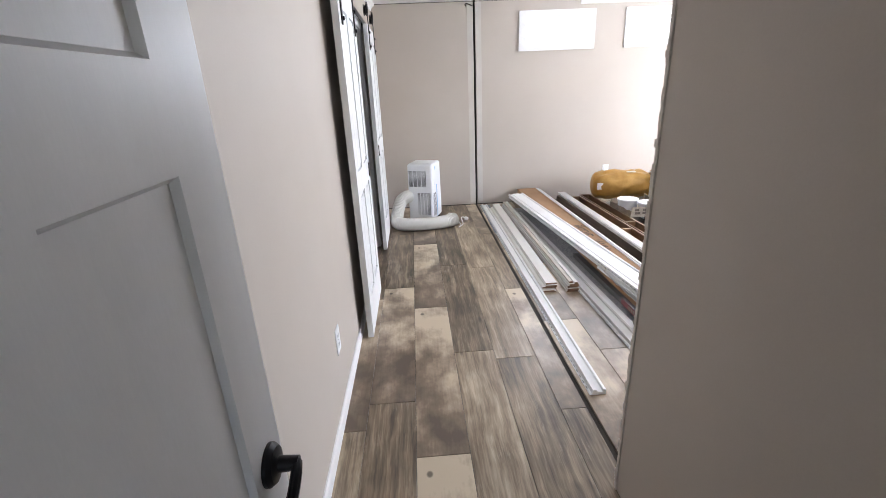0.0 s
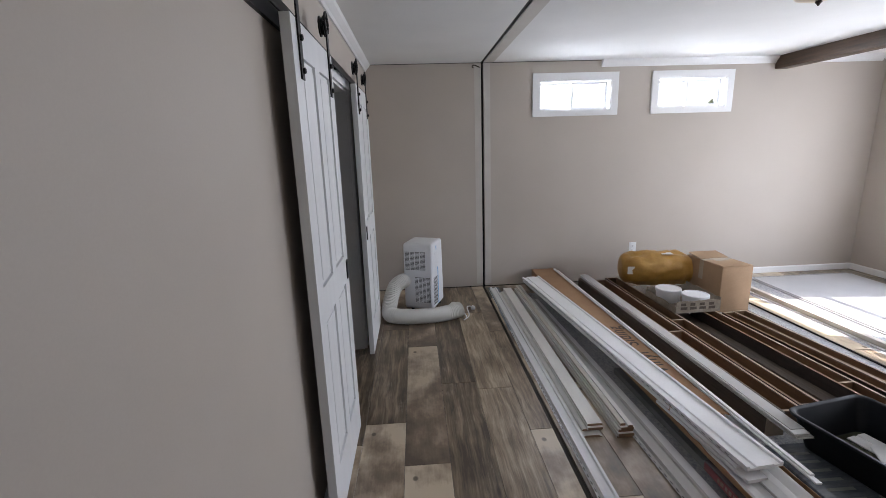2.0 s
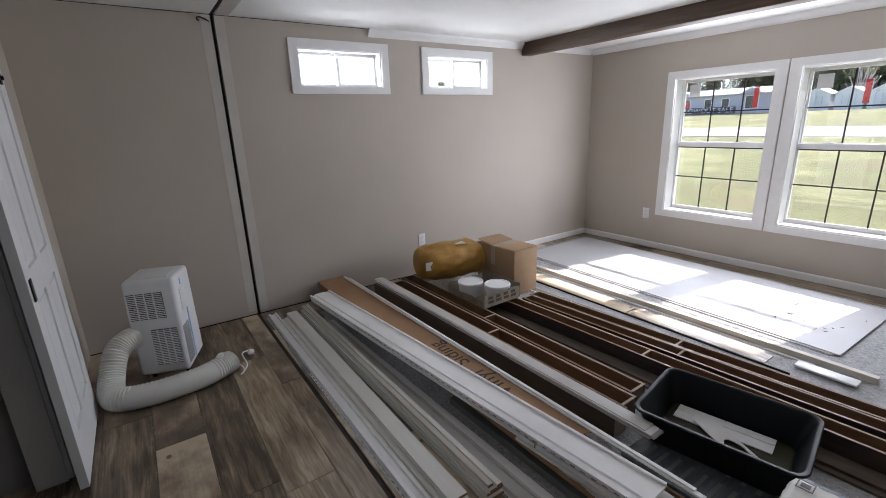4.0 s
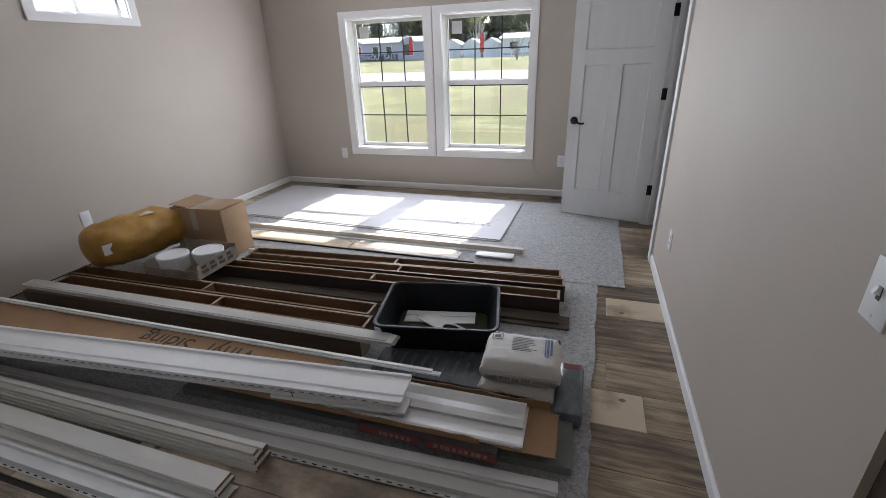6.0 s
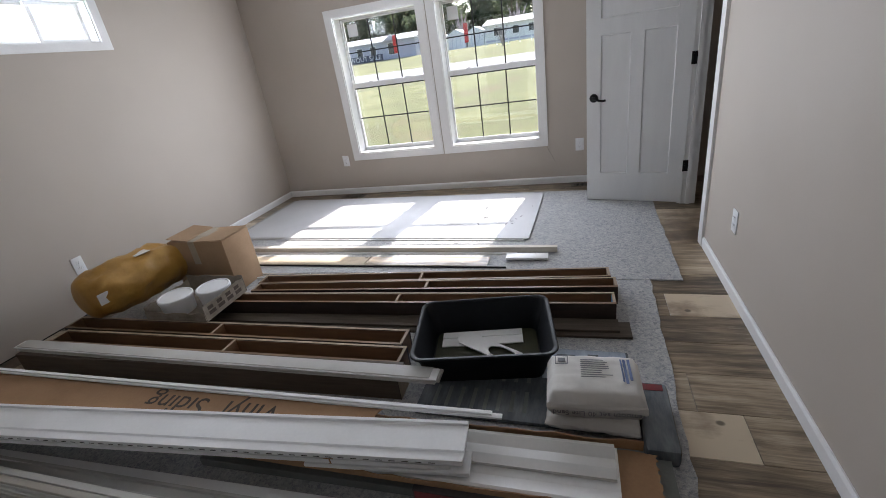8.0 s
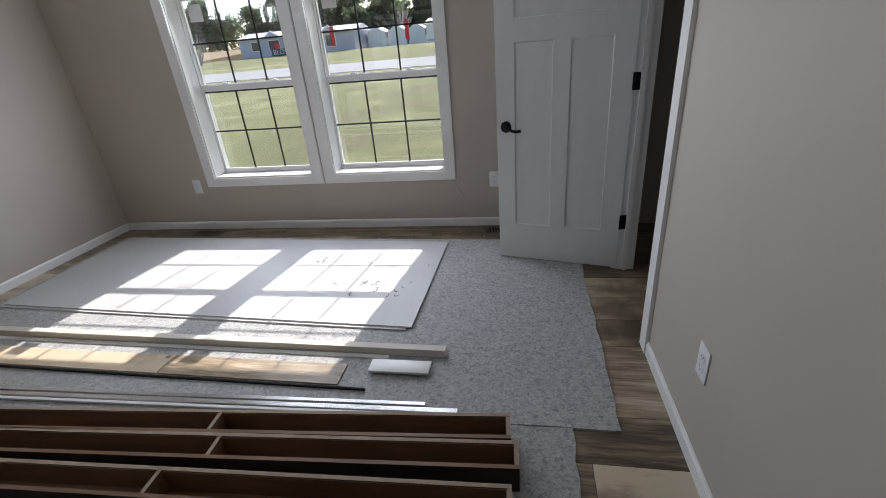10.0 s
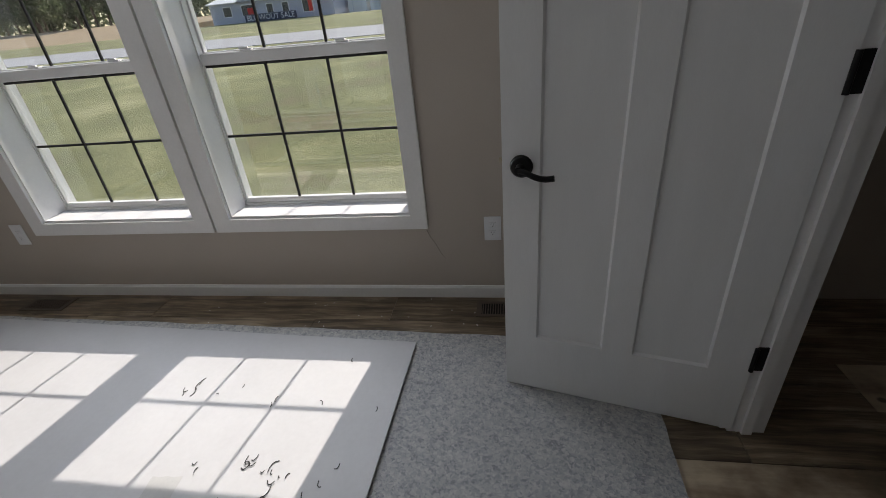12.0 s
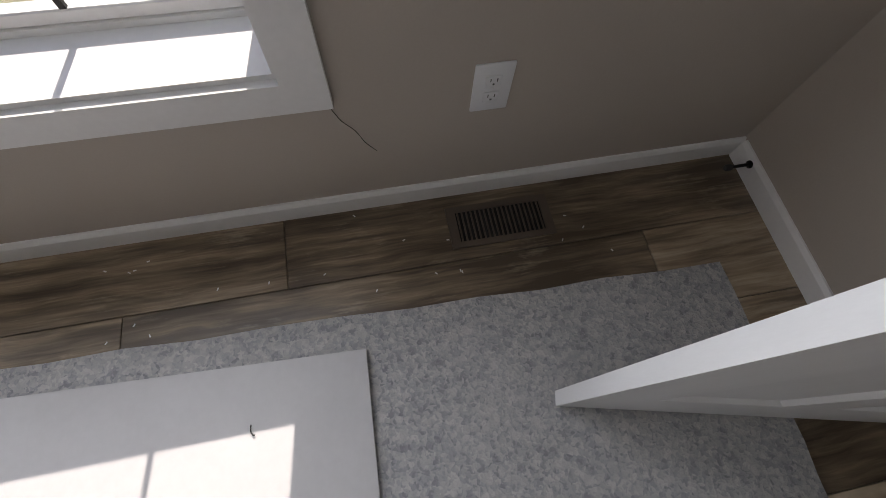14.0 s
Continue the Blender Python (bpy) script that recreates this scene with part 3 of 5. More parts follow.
# ---- windows ----
def sash_window(name, y0, y1, c_south, c_north):
    w = tagged(new(name), "white double-hung sash window with black grilles and white casing", "window", "", "structure")
    w.matrix_world = pose(EX, (y0 + y1) / 2, SILL)
    h, s = (y1 - y0) / 2, 2.0 - SILL
    casing = bmesh.new()
    box(casing, -0.018, 0, -h - c_south, h + c_north, -0.074, 0.0)
    box(casing, -0.018, 0, -h - c_south, h + c_north, s, s + 0.08)
    box(casing, -0.018, 0, -h - c_south, -h, 0.0, s)
    box(casing, -0.018, 0, h, h + c_north, 0.0, s)
    part("casing", casing, TRIM, w, "flat white casing", None)
    liner = bmesh.new()
    box(liner, 0.0, 0.232, -h, h, -0.004, 0.012)
    box(liner, 0.0, 0.232, -h, h, s - 0.012, s + 0.002)
    box(liner, 0.0, 0.232, -h - 0.002, -h + 0.008, 0.012, s - 0.012)
    box(liner, 0.0, 0.232, h - 0.008, h + 0.002, 0.012, s - 0.012)
    part("jamb_liner", liner, TRIM, w, "white painted jamb and sill", None)
    frame_bm = bmesh.new()
    fy = h - 0.008
    box(frame_bm, 0.15, 0.225, -fy, -fy + 0.008, 0.012, s - 0.012)
    box(frame_bm, 0.15, 0.225, fy - 0.008, fy, 0.012, s - 0.012)
    box(frame_bm, 0.15, 0.225, -fy + 0.008, fy - 0.008, 0.012, 0.026)
    box(frame_bm, 0.15, 0.225, -fy + 0.008, fy - 0.008, s - 0.020, s - 0.012)
    part("window_frame", frame_bm, PVC, w, "white vinyl frame", None)
    sy = fy - 0.008
    for key, x0, x1, z0, z1, foot, head in (("lower_sash", 0.155, 0.183, 0.026, 0.798, 0.028, 0.052), ("upper_sash", 0.185, 0.213, 0.770, s - 0.020, 0.034, 0.020)):
        bm = bmesh.new()
        r = 0.012
        box(bm, x0, x1, -sy, sy, z0, z0 + foot)
        box(bm, x0, x1, -sy, sy, z1 - head, z1)
        box(bm, x0, x1, -sy, -sy + r, z0 + foot, z1 - head)
        box(bm, x0, x1, sy - r, sy, z0 + foot, z1 - head)
        bevelled(bm, 0.003, 1)
        sash = part(key, bm, PVC, w)
        gx = (x0 + x1) / 2
        pane = part("pane", boxes((gx - 0.003, gx + 0.003, -sy + r, sy - r, z0 + foot, z1 - head)), GLASS, sash, "clear glass pane", None)
        pane.visible_shadow = False
        gy, gz = sy - r, (z0 + foot + z1 - head) / 2
        for k in (-1, 1):
            part("grille_bar", boxes((gx - 0.013, gx - 0.004, k * gy / 3 - 0.006, k * gy / 3 + 0.006, z0 + foot, z1 - head)), RUBBER_BLACK, sash, "black grille bar", None)
        part("grille_bar", boxes((gx - 0.014, gx - 0.0045, -gy, gy, gz - 0.006, gz + 0.006)), RUBBER_BLACK, sash, "black grille bar", None)
        if key == "lower_sash":
            part("gasket", boxes((x0 + 0.004, x0 + 0.012, -gy, gy, z1 - head - 0.012, z1 - head)), RUBBER_BLACK, sash, "black weather strip", None)
            for k in (-0.5, 0.5):
                lock = bmesh.new()
                box(lock, x0 + 0.006, x0 + 0.030, k * sy - 0.03, k * sy + 0.03, z1, z1 + 0.008)
                box(lock, x0 + 0.010, x0 + 0.022, k * sy - 0.012, k * sy + 0.035, z1 + 0.008, z1 + 0.016)
                bevelled(lock, 0.002, 1)
                part("sash_lock", lock, PVC, sash, "white sash lock")
        else:
            part("sticker", boxes((gx - 0.005, gx - 0.0035, sy - r - 0.16, sy - r - 0.04, z1 - head - 0.16, z1 - head - 0.03)), STICKER, sash, "white paper sticker", None)
    return w


sash_window("window_1", *W1, 0.101, 0.088)
sash_window("window_2", *W2, 0.083, 0.097)


def high_window(name, x0, x1):
    w = tagged(new(name), "small white horizontal slider window with white casing", "window", "", "structure")
    w.matrix_world = pose((x0 + x1) / 2, NY, 1.96)
    h, s, c = (x1 - x0) / 2, 0.31, 0.076
    bm = bmesh.new()
    box(bm, -h - c, h + c, -0.018, 0, -0.058, 0.0)
    box(bm, -h - c, h + c, -0.018, 0, s, s + 0.076)
    box(bm, -h - c, -h, -0.018, 0, 0, s)
    box(bm, h, h + c, -0.018, 0, 0, s)
    part("casing", bm, TRIM, w, "flat white casing", None)
    bm = bmesh.new()
    box(bm, -h, h, 0, 0.15, -0.003, 0.010)
    box(bm, -h, h, 0, 0.15, s - 0.010, s + 0.003)
    box(bm, -h - 0.002, -h + 0.010, 0, 0.15, 0.010, s - 0.010)
    box(bm, h - 0.010, h + 0.002, 0, 0.15, 0.010, s - 0.010)
    part("jamb_liner", bm, TRIM, w, "white painted jamb", None)
    q = h - 0.01
    for key, a, b, y in (("fixed_sash", -q, 0.02, 0.115), ("sliding_sash", -0.02, q, 0.085)):
        bm = bmesh.new()
        r = 0.03
        box(bm, a, b, y, y + 0.025, 0.010, 0.010 + r)
        box(bm, a, b, y, y + 0.025, s - 0.010 - r, s - 0.010)
        box(bm, a, a + r, y, y + 0.025, 0.010 + r, s - 0.010 - r)
        box(bm, b - r, b, y, y + 0.025, 0.010 + r, s - 0.010 - r)
        sash = part(key, bm, PVC, w, "", None)
        pane = part("pane", boxes((a + r, b - r, y + 0.010, y + 0.015, 0.010 + r, s - 0.010 - r)), GLASS, sash, "clear glass pane", None)
        pane.visible_shadow = False
    return w


high_window("window_3", *T1)
high_window("window_4", *T2)


# ---- doors ----
def door_leaf(d, width, height, face_label):
    """A craftsman leaf in its own axes: x along the leaf from the hinge, y its thickness, one broad panel above two tall ones."""
    st, t = 0.118, 0.035
    mid = width / 2
    bm = bmesh.new()
    cells = [(st, mid - 0.05, 0.26, 1.43), (mid + 0.05, width - st, 0.26, 1.43), (st, width - st, 1.555, height - 0.12)]
    for x0, x1 in ((0, st), (width - st, width)):
        box(bm, x0, x1, 0, t, 0, height)
    box(bm, st, width - st, 0, t, 0, 0.26)
    box(bm, st, width - st, 0, t, 1.43, 1.555)
    box(bm, st, width - st, 0, t, height - 0.12, height)
    box(bm, mid - 0.05, mid + 0.05, 0, t, 0.26, 1.43)
    part("stile_frame", bm, DOOR_PAINT, d, face_label, None)
    for x0, x1, z0, z1 in cells:
        p = bmesh.new()
        box(p, x0, x1, 0.010, t - 0.010, z0, z1)
        for y, q in ((0.0, 0.010), (t, t - 0.010)):
            for a, b in (((x0, z0), (x0, z1)), ((x1, z1), (x1, z0)), ((x0, z1), (x1, z1)), ((x1, z0), (x0, z0))):
                inset = lambda c: (c[0] + (0.007 if c[0] == x0 else -0.007), c[1] + (0.007 if c[1] == z0 else -0.007))
                ia, ib = inset(a), inset(b)
                vs = [p.verts.new((a[0], y, a[1])), p.verts.new((b[0], y, b[1])), p.verts.new((ib[0], q, ib[1])), p.verts.new((ia[0], q, ia[1]))]
                p.faces.new(vs)
        part("panel", p, DOOR_PAINT, d, "", None)


def lever(d, x, z, t=0.035, sides=(0, 1)):
    for side in sides:
        s = -1 if side == 0 else 1
        y = 0 if side == 0 else t
        rot = Matrix.Translation((x, y, z)) @ Matrix.Rotation(radians(90 if side == 0 else -90), 4, "X")
        rose = part("rose", turned([(0.036, 0), (0.036, 0.006), (0.030, 0.014), (0.014, 0.018), (0.012, 0.05)], 28, rot), BLACK, d, "black round rose")
        bm = bmesh.new()
        ps = [(x, y + s * 0.046, z), (x - 0.02, y + s * 0.05, z - 0.002), (x - 0.05, y + s * 0.05, z - 0.016), (x - 0.08, y + s * 0.048, z - 0.022), (x - 0.108, y + s * 0.046, z - 0.018)]
        tube(bm, ps, 0.0095, 10, 0, 4)
        part("lever", bm, BLACK, rose, "curved black lever handle")


def door_thing(name, hinge, free, height, label, visible_left):
    d = Vector((free[0] - hinge[0], free[1] - hinge[1], 0))
    door = tagged(new(name), label, "door", "", "structure")
    door.matrix_world = Matrix.Translation((hinge[0], hinge[1], 0.02)) @ Matrix.Rotation(math.atan2(d.y, d.x), 4, "Z") @ Matrix.Translation((0, 0 if visible_left else -0.035, 0))
    width = d.length
    door_leaf(door, width, height, "white painted stiles and rails")
    lever(door, width - 0.062, 0.935)
    latch = bmesh.new()
    box(latch, width, width + 0.0012, 0.009, 0.026, 0.934, 0.960)
    prism(latch, [(width + 0.0012, 0.938), (width + 0.014, 0.938), (width + 0.014, 0.956), (width + 0.0012, 0.956)], 0.012, 0.023)
    bevelled(latch, 0.0008, 1)
    part("latch", latch, NICKEL, door, "satin nickel latch bolt", None)
    return door, width


door_1, dw = door_thing("door_1", (4.432, 1.116), (4.622, 1.900), 2.065, "white panelled interior door standing open into the room", False)
door_2, dw2 = door_thing("door_2", (-0.397, -0.262), (-0.395, 0.490), 2.065, "white panelled entry door folded back along the wall", False)


def doorway(name, x0, x1, y_face, y_back, top, label, front=1):
    w = tagged(new(name), label, "door frame", "", "structure")
    w.matrix_world = pose((x0 + x1) / 2, y_face, 0)
    h, d, c = (x1 - x0) / 2, y_back - y_face, 0.085
    lo, hi = min(0, d), max(0, d)
    bm = bmesh.new()
    box(bm, -h, -h + 0.018, lo, hi, 0, top - 0.018)
    box(bm, h - 0.018, h, lo, hi, 0, top - 0.018)
    box(bm, -h, h, lo, hi, top - 0.018, top)
    box(bm, -h + 0.018, -h + 0.030, lo + 0.045, lo + 0.078, 0, top - 0.018)
    box(bm, h - 0.030, h - 0.018, lo + 0.045, lo + 0.078, 0, top - 0.018)
    part("jamb", bm, TRIM, w, "white door jamb", None)
    f = bmesh.new()
    o = 0.018 * front
    a, b = min(0, o), max(0, o)
    box(f, -h - c, -h + 0.006, a, b, 0, top + c - 0.006)
    box(f, h - 0.006, h + c, a, b, 0, top + c - 0.006)
    box(f, -h + 0.006, h - 0.006, a, b, top - 0.006, top + c - 0.006)
    part("casing", f, TRIM, w, "flat white casing", None)
    return w


south_frame = doorway("door_frame_south", *DOOR_S, SY, SY - 0.12, 2.10, "white door frame around the closet doorway")
for z in (0.30, 1.155, 1.80):
    bm = boxes((0.3895, 0.3945, -0.052, -0.010, z, z + 0.095))
    lathe(bm, [(0.007, 0), (0.007, 0.095)], 12, Matrix.Translation((0.386, -0.006, z)))
    part("hinge", bm, BLACK, south_frame, "black butt hinge", None)
doorway("door_frame_entry", -0.40, 0.44, BACK, BACK - 0.12, 2.08, "white door frame of the entry")


def barn_door(y0, y1):
    d = thing("barn_door", pose(-0.43, y0, 0.015), "white panelled sliding barn door on black hangers", "door", "barn doors")
    w, t, h, st = y1 - y0, 0.036, 2.05, 0.11
    bm = bmesh.new()
    mid = w / 2
    cells = [(st, mid - 0.045, 0.24, 0.92), (mid + 0.045, w - st, 0.24, 0.92), (st, mid - 0.045, 1.06, h - 0.12), (mid + 0.045, w - st, 1.06, h - 0.12)]
    box(bm, -t, 0, 0, st, 0, h)
    box(bm, -t, 0, w - st, w, 0, h)
    for a, b in ((0, 0.24), (0.92, 1.06), (h - 0.12, h)):
        box(bm, -t, 0, st, w - st, a, b)
    box(bm, -t, 0, mid - 0.045, mid + 0.045, 0.24, 0.92)
    box(bm, -t, 0, mid - 0.045, mid + 0.045, 1.06, h - 0.12)
    part("stile_frame", bm, DOOR_PAINT, d, "", None)
    for a, b, z0, z1 in cells:
        p = bmesh.new()
        box(p, -t + 0.008, -0.010, a, b, z0, z1)
        box(p, -0.012, -0.003, a + 0.025, b - 0.025, z0 + 0.025, z1 - 0.025)
        bevelled(p, 0.004, 1)
        part("panel", p, DOOR_PAINT, d, "", None)
    for y in (0.09, w - 0.09):
        bm = bmesh.new()
        box(bm, 0.001, 0.007, y - 0.02, y + 0.02, h - 0.20, h + 0.10)
        for z in (h - 0.17, h - 0.06):
            lathe(bm, [(0.011, 0), (0.011, 0.008), (0.006, 0.011)], 10, Matrix.Translation((0.007, y, z)) @ Matrix.Rotation(radians(90), 4, "Y"))
        strap = part("hanger_strap", bm, BLACK, d, "black iron hanger strap", None)
        wheel = turned([(0.045, -0.012), (0.045, -0.006), (0.036, -0.004), (0.036, 0.004), (0.045, 0.006), (0.045, 0.012)], 28, Matrix.Translation((-0.014, y, h + 0.115)) @ Matrix.Rotation(radians(90), 4, "Y"))
        part("wheel", wheel, BLACK, strap, "black roller wheel")
        loop = bmesh.new()
        tube(loop, [(0.004, y - 0.02, h + 0.09), (0.004, y - 0.045, h + 0.125), (0.004, y, h + 0.175), (0.004, y + 0.045, h + 0.125), (0.004, y + 0.02, h + 0.09)], 0.006, 8, 0, 6)
        part("horseshoe", loop, BLACK, strap)
    y = w - 0.05 if y0 < 3.5 else 0.05
    part("pull", boxes((0.0, 0.006, y - 0.018, y + 0.018, 0.93, 1.03), bevel=0.002), BLACK, d, "black recessed pull")
    return d


barn_door(2.385, 3.13)
barn_door(4.06, 4.80)
rail = thing("barn_door_rail", pose(-0.475, 2.2, 2.10), "black iron sliding door rail on the wall", "rail")
part("bar", boxes((-0.004, 0.004, 0, 2.95, -0.02, 0.02), bevel=0.001), BLACK, rail)
for y in (0.05, 0.75, 1.45, 2.15, 2.85):
    part("spacer", turned([(0.011, 0), (0.011, 0.042)], 12, Matrix.Translation((-0.045, y, 0)) @ Matrix.Rotation(radians(90), 4, "Y")), BLACK, rail)
part("end_stop", boxes((-0.015, 0.03, 0.0, 0.06, -0.03, 0.06), bevel=0.004), BLACK, rail)
part("header_board", boxes((-0.045, -0.030, -0.05, 3.0, -0.05, 0.05)), BLACK, rail, "black mounting board")
case = tagged(new("door_frame_barn"), "white casing around the side-room doorway", "door frame", "", "structure")
case.matrix_world = pose(WX, (BARN[0] + BARN[1]) / 2, 0)
hb = (BARN[1] - BARN[0]) / 2
bm = bmesh.new()
box(bm, 0, 0.018, -hb - 0.085, -hb, 0, 2.125)
box(bm, 0, 0.018, hb, hb + 0.085, 0, 2.125)
box(bm, 0, 0.018, -hb, hb, 2.04, 2.125)
part("casing", bm, TRIM, case, "flat white casing", None)
bm = bmesh.new()
box(bm, -0.12, 0, -hb, -hb + 0.016, 0, 2.024)
box(bm, -0.12, 0, hb - 0.016, hb, 0, 2.024)
box(bm, -0.12, 0, -hb, hb, 2.024, 2.04)
part("jamb", bm, TRIM, case, "white jamb", None)


# ---- floor coverings ----
def sheet_of(corners, z0, z1, wave=0.0, seed=1, cells=1):
    """A thin sheet on four corners, given in order round it, with slightly uneven edges."""
    r = random.Random(seed)
    a, b, c, d = [Vector((*p, 0)) for p in corners]
    n = cells
    bm = bmesh.new()
    grid = []
    for i in range(n + 1):
        row = []
        for j in range(n + 1):
            u, v = i / n, j / n
            p = a.lerp(b, u).lerp(d.lerp(c, u), v)
            if wave and (i in (0, n) or j in (0, n)):
                p += Vector((r.uniform(-wave, wave), r.uniform(-wave, wave), 0))
            row.append((bm.verts.new((p.x, p.y, z1)), bm.verts.new((p.x, p.y, z0))))
        grid.append(row)
    for i in range(n):
        for j in range(n):
            for k in (0, 1):
                bm.faces.new((grid[i][j][k], grid[i + 1][j][k], grid[i + 1][j + 1][k], grid[i][j + 1][k]))
    ring = [(i, 0) for i in range(n)] + [(n, j) for j in range(n)] + [(i, n) for i in range(n, 0, -1)] + [(0, j) for j in range(n, 0, -1)]
    for k, (i, j) in enumerate(ring):
        p, q = ring[k], ring[(k + 1) % len(ring)]
        bm.faces.new((grid[p[0]][p[1]][0], grid[q[0]][q[1]][0], grid[q[0]][q[1]][1], grid[p[0]][p[1]][1]))
    return bm


solid("carpet_pad", sheet_of([(3.035, 1.345), (4.90, 1.33), (5.02, 5.52), (3.02, 5.52)], 0.004, 0.013, 0.006, 3, 24), FELT, "grey speckled felt carpet pad rolled out on the floor", "carpet pad", "carpet pads")
solid("carpet_pad", sheet_of([(1.205, 1.575), (3.03, 1.53), (3.01, 5.45), (1.16, 5.35)], 0.004, 0.011, 0.008, 5, 24), FELT, "grey speckled felt carpet pad under the building materials", "carpet pad", "carpet pads")
solid("wall_panel", sheet_of([(3.655, 2.40), (4.83, 2.345), (4.985, 5.46), (3.785, 5.46)], 0.014, 0.022, 0.0, 2, 1), SHEET, "white wall panel lying flat on the carpet pad", "panel", "white wall panels", None)
solid("wall_panel", sheet_of([(3.674, 2.365), (4.838, 2.325), (4.988, 5.42), (3.805, 5.42)], 0.0225, 0.030, 0.0, 2, 1), SHEET, "white wall panel stacked on another panel", "panel", "white wall panels", None)
solid("paper_strip", sheet_of([(0.73, 4.39), (0.835, 4.40), (0.865, 5.60), (0.745, 5.62)], 0.006, 0.010, 0.004, 4, 6), WRAP_PALE, "grey plastic strip beside the floor joint", "plastic strip")

# ---- long boards and trims ----
FLAT = lambda w, t: [(-w / 2, 0), (w / 2, 0), (w / 2, t - 0.002), (w / 2 - 0.002, t), (-w / 2 + 0.002, t), (-w / 2, t - 0.002)]
CASED = lambda w, t: [(-w / 2, 0), (w / 2, 0), (w / 2, t * 0.5), (w / 2 - 0.012, t * 0.55), (w / 2 - 0.018, t), (-w / 2 + 0.03, t), (-w / 2 + 0.02, t * 0.7), (-w / 2 + 0.008, t * 0.65), (-w / 2, t * 0.4)]
JCHAN = lambda w, t: [(-w / 2, 0), (w / 2, 0), (w / 2, t), (w / 2 - 0.012, t), (w / 2 - 0.016, t * 0.55), (0.0, t * 0.5), (-0.008, t), (-0.026, t), (-0.030, 0.004), (-w / 2, 0.003)]
FASCIA = lambda w, t: [(-w / 2, 0), (w / 2, 0), (w / 2, t), (w / 2 - 0.014, t), (w / 2 - 0.018, t * 0.55), (w / 2 - 0.045, t * 0.55), (w / 2 - 0.05, t * 0.8), (-w / 2 + 0.05, t * 0.8), (-w / 2 + 0.044, t * 0.5), (-w / 2 + 0.018, t * 0.5), (-w / 2 + 0.014, t), (-w / 2, t)]


def bundle(name, p0, p1, rows, label, category, group=""):
    """A stack of long pieces from p0 to p1. Each row: profile, material, sideways shift, height, start and end trims, piece name, end colour."""
    m, length = along(p0, p1)
    b = thing(name, m, label, category, group)
    for profile, material, shift, z, trim0, trim1, key, ends in rows:
        bm = drawn([(x + shift, q + z) for x, q in profile], trim0, length - trim1)
        ob = part(key, bm, material, b, "", None)
        if ends is not None:
            for y in (trim0 - 0.0012, length - trim1 + 0.0002):
                part("raw_end", drawn([(x * 0.97 + shift, q * 0.94 + z + 0.0004) for x, q in profile], y, y + 0.001), ends, ob, "raw brown fibreboard end", None)
    return b, length


def slots(parent, length, x, z, start=0.05):
    bm = bmesh.new()
    y = start
    while y < length - 0.05:
        box(bm, x - 0.002, x + 0.002, y, y + 0.022, z, z + 0.0012)
        y += 0.048
    ob = part("nail_slots", bm, SHADOW_GAP, parent, "dark row of nail slots", None)
    return tagged(ob, kind="stuff")


b, n = bundle("vinyl_trim", (0.780, 1.675, 0.0045), (0.782, 5.56, 0.0045), [(JCHAN(0.085, 0.03), VINYL, 0, 0, 0, 0, "channel", None)], "long white vinyl trim with a slotted nailing edge on the floor", "trim", "loose vinyl trims")
slots(b, n, -0.036, 0.0035)
bundle("baseboard_bundle", (0.893, 2.89, 0.0), (0.905, 5.42, 0.0), [
    (CASED(0.125, 0.017), BOARD_WHITE, -0.012, 0.0, 0.0, 0.0, "board", MDF),
    (CASED(0.115, 0.017), BOARD_WHITE, 0.004, 0.018, 0.04, 0.02, "board", MDF),
    (FLAT(0.09, 0.014), BOARD_WHITE, 0.016, 0.036, 0.02, 0.03, "board", MDF),
    (FLAT(0.088, 0.014), BOARD_WHITE, 0.018, 0.051, 0.035, 0.01, "board", MDF)], "small stack of white baseboards with brown cut ends", "board stack", "stacked white boards")
bundle("casing_bundle", (1.063, 2.86, 0.0), (1.045, 5.43, 0.0), [
    (FLAT(0.095, 0.017), BOARD_WHITE, 0.0, 0.0, 0.01, 0.0, "board", MDF),
    (FLAT(0.092, 0.017), BOARD_WHITE, 0.002, 0.018, 0.0, 0.02, "board", MDF),
    (FLAT(0.085, 0.017), BOARD_WHITE, 0.004, 0.036, 0.015, 0.01, "board", MDF),
    (FLAT(0.075, 0.017), BOARD_WHITE, 0.008, 0.054, 0.005, 0.03, "board", MDF),
    (FLAT(0.03, 0.015), CREAM, -0.012, 0.072, 0.02, 0.0, "strip", MDF),
    (FLAT(0.028, 0.015), BOARD_WHITE, 0.022, 0.072, 0.0, 0.0, "strip", MDF)], "stack of white casing boards with brown cut ends", "board stack", "stacked white boards")
# This trim's grey paints the shade it lies in.
b, n = bundle("vinyl_trim", (1.185, 1.682, 0.012), (1.10, 5.2, 0.004), [(JCHAN(0.105, 0.024), VINYL_SHADED, 0, 0, 0, 0, "channel", None)], "long white vinyl trim greyed for shade, with a slotted nailing edge", "trim", "loose vinyl trims")
slots(b, n, -0.046, 0.0035)
bundle("vinyl_trim", (1.275, 1.68, 0.012), (1.16, 5.1, 0.012), [(FLAT(0.05, 0.016), VINYL, 0, 0, 0, 0, "channel", None)], "narrow white vinyl strip lying beside other trims", "trim", "loose vinyl trims")

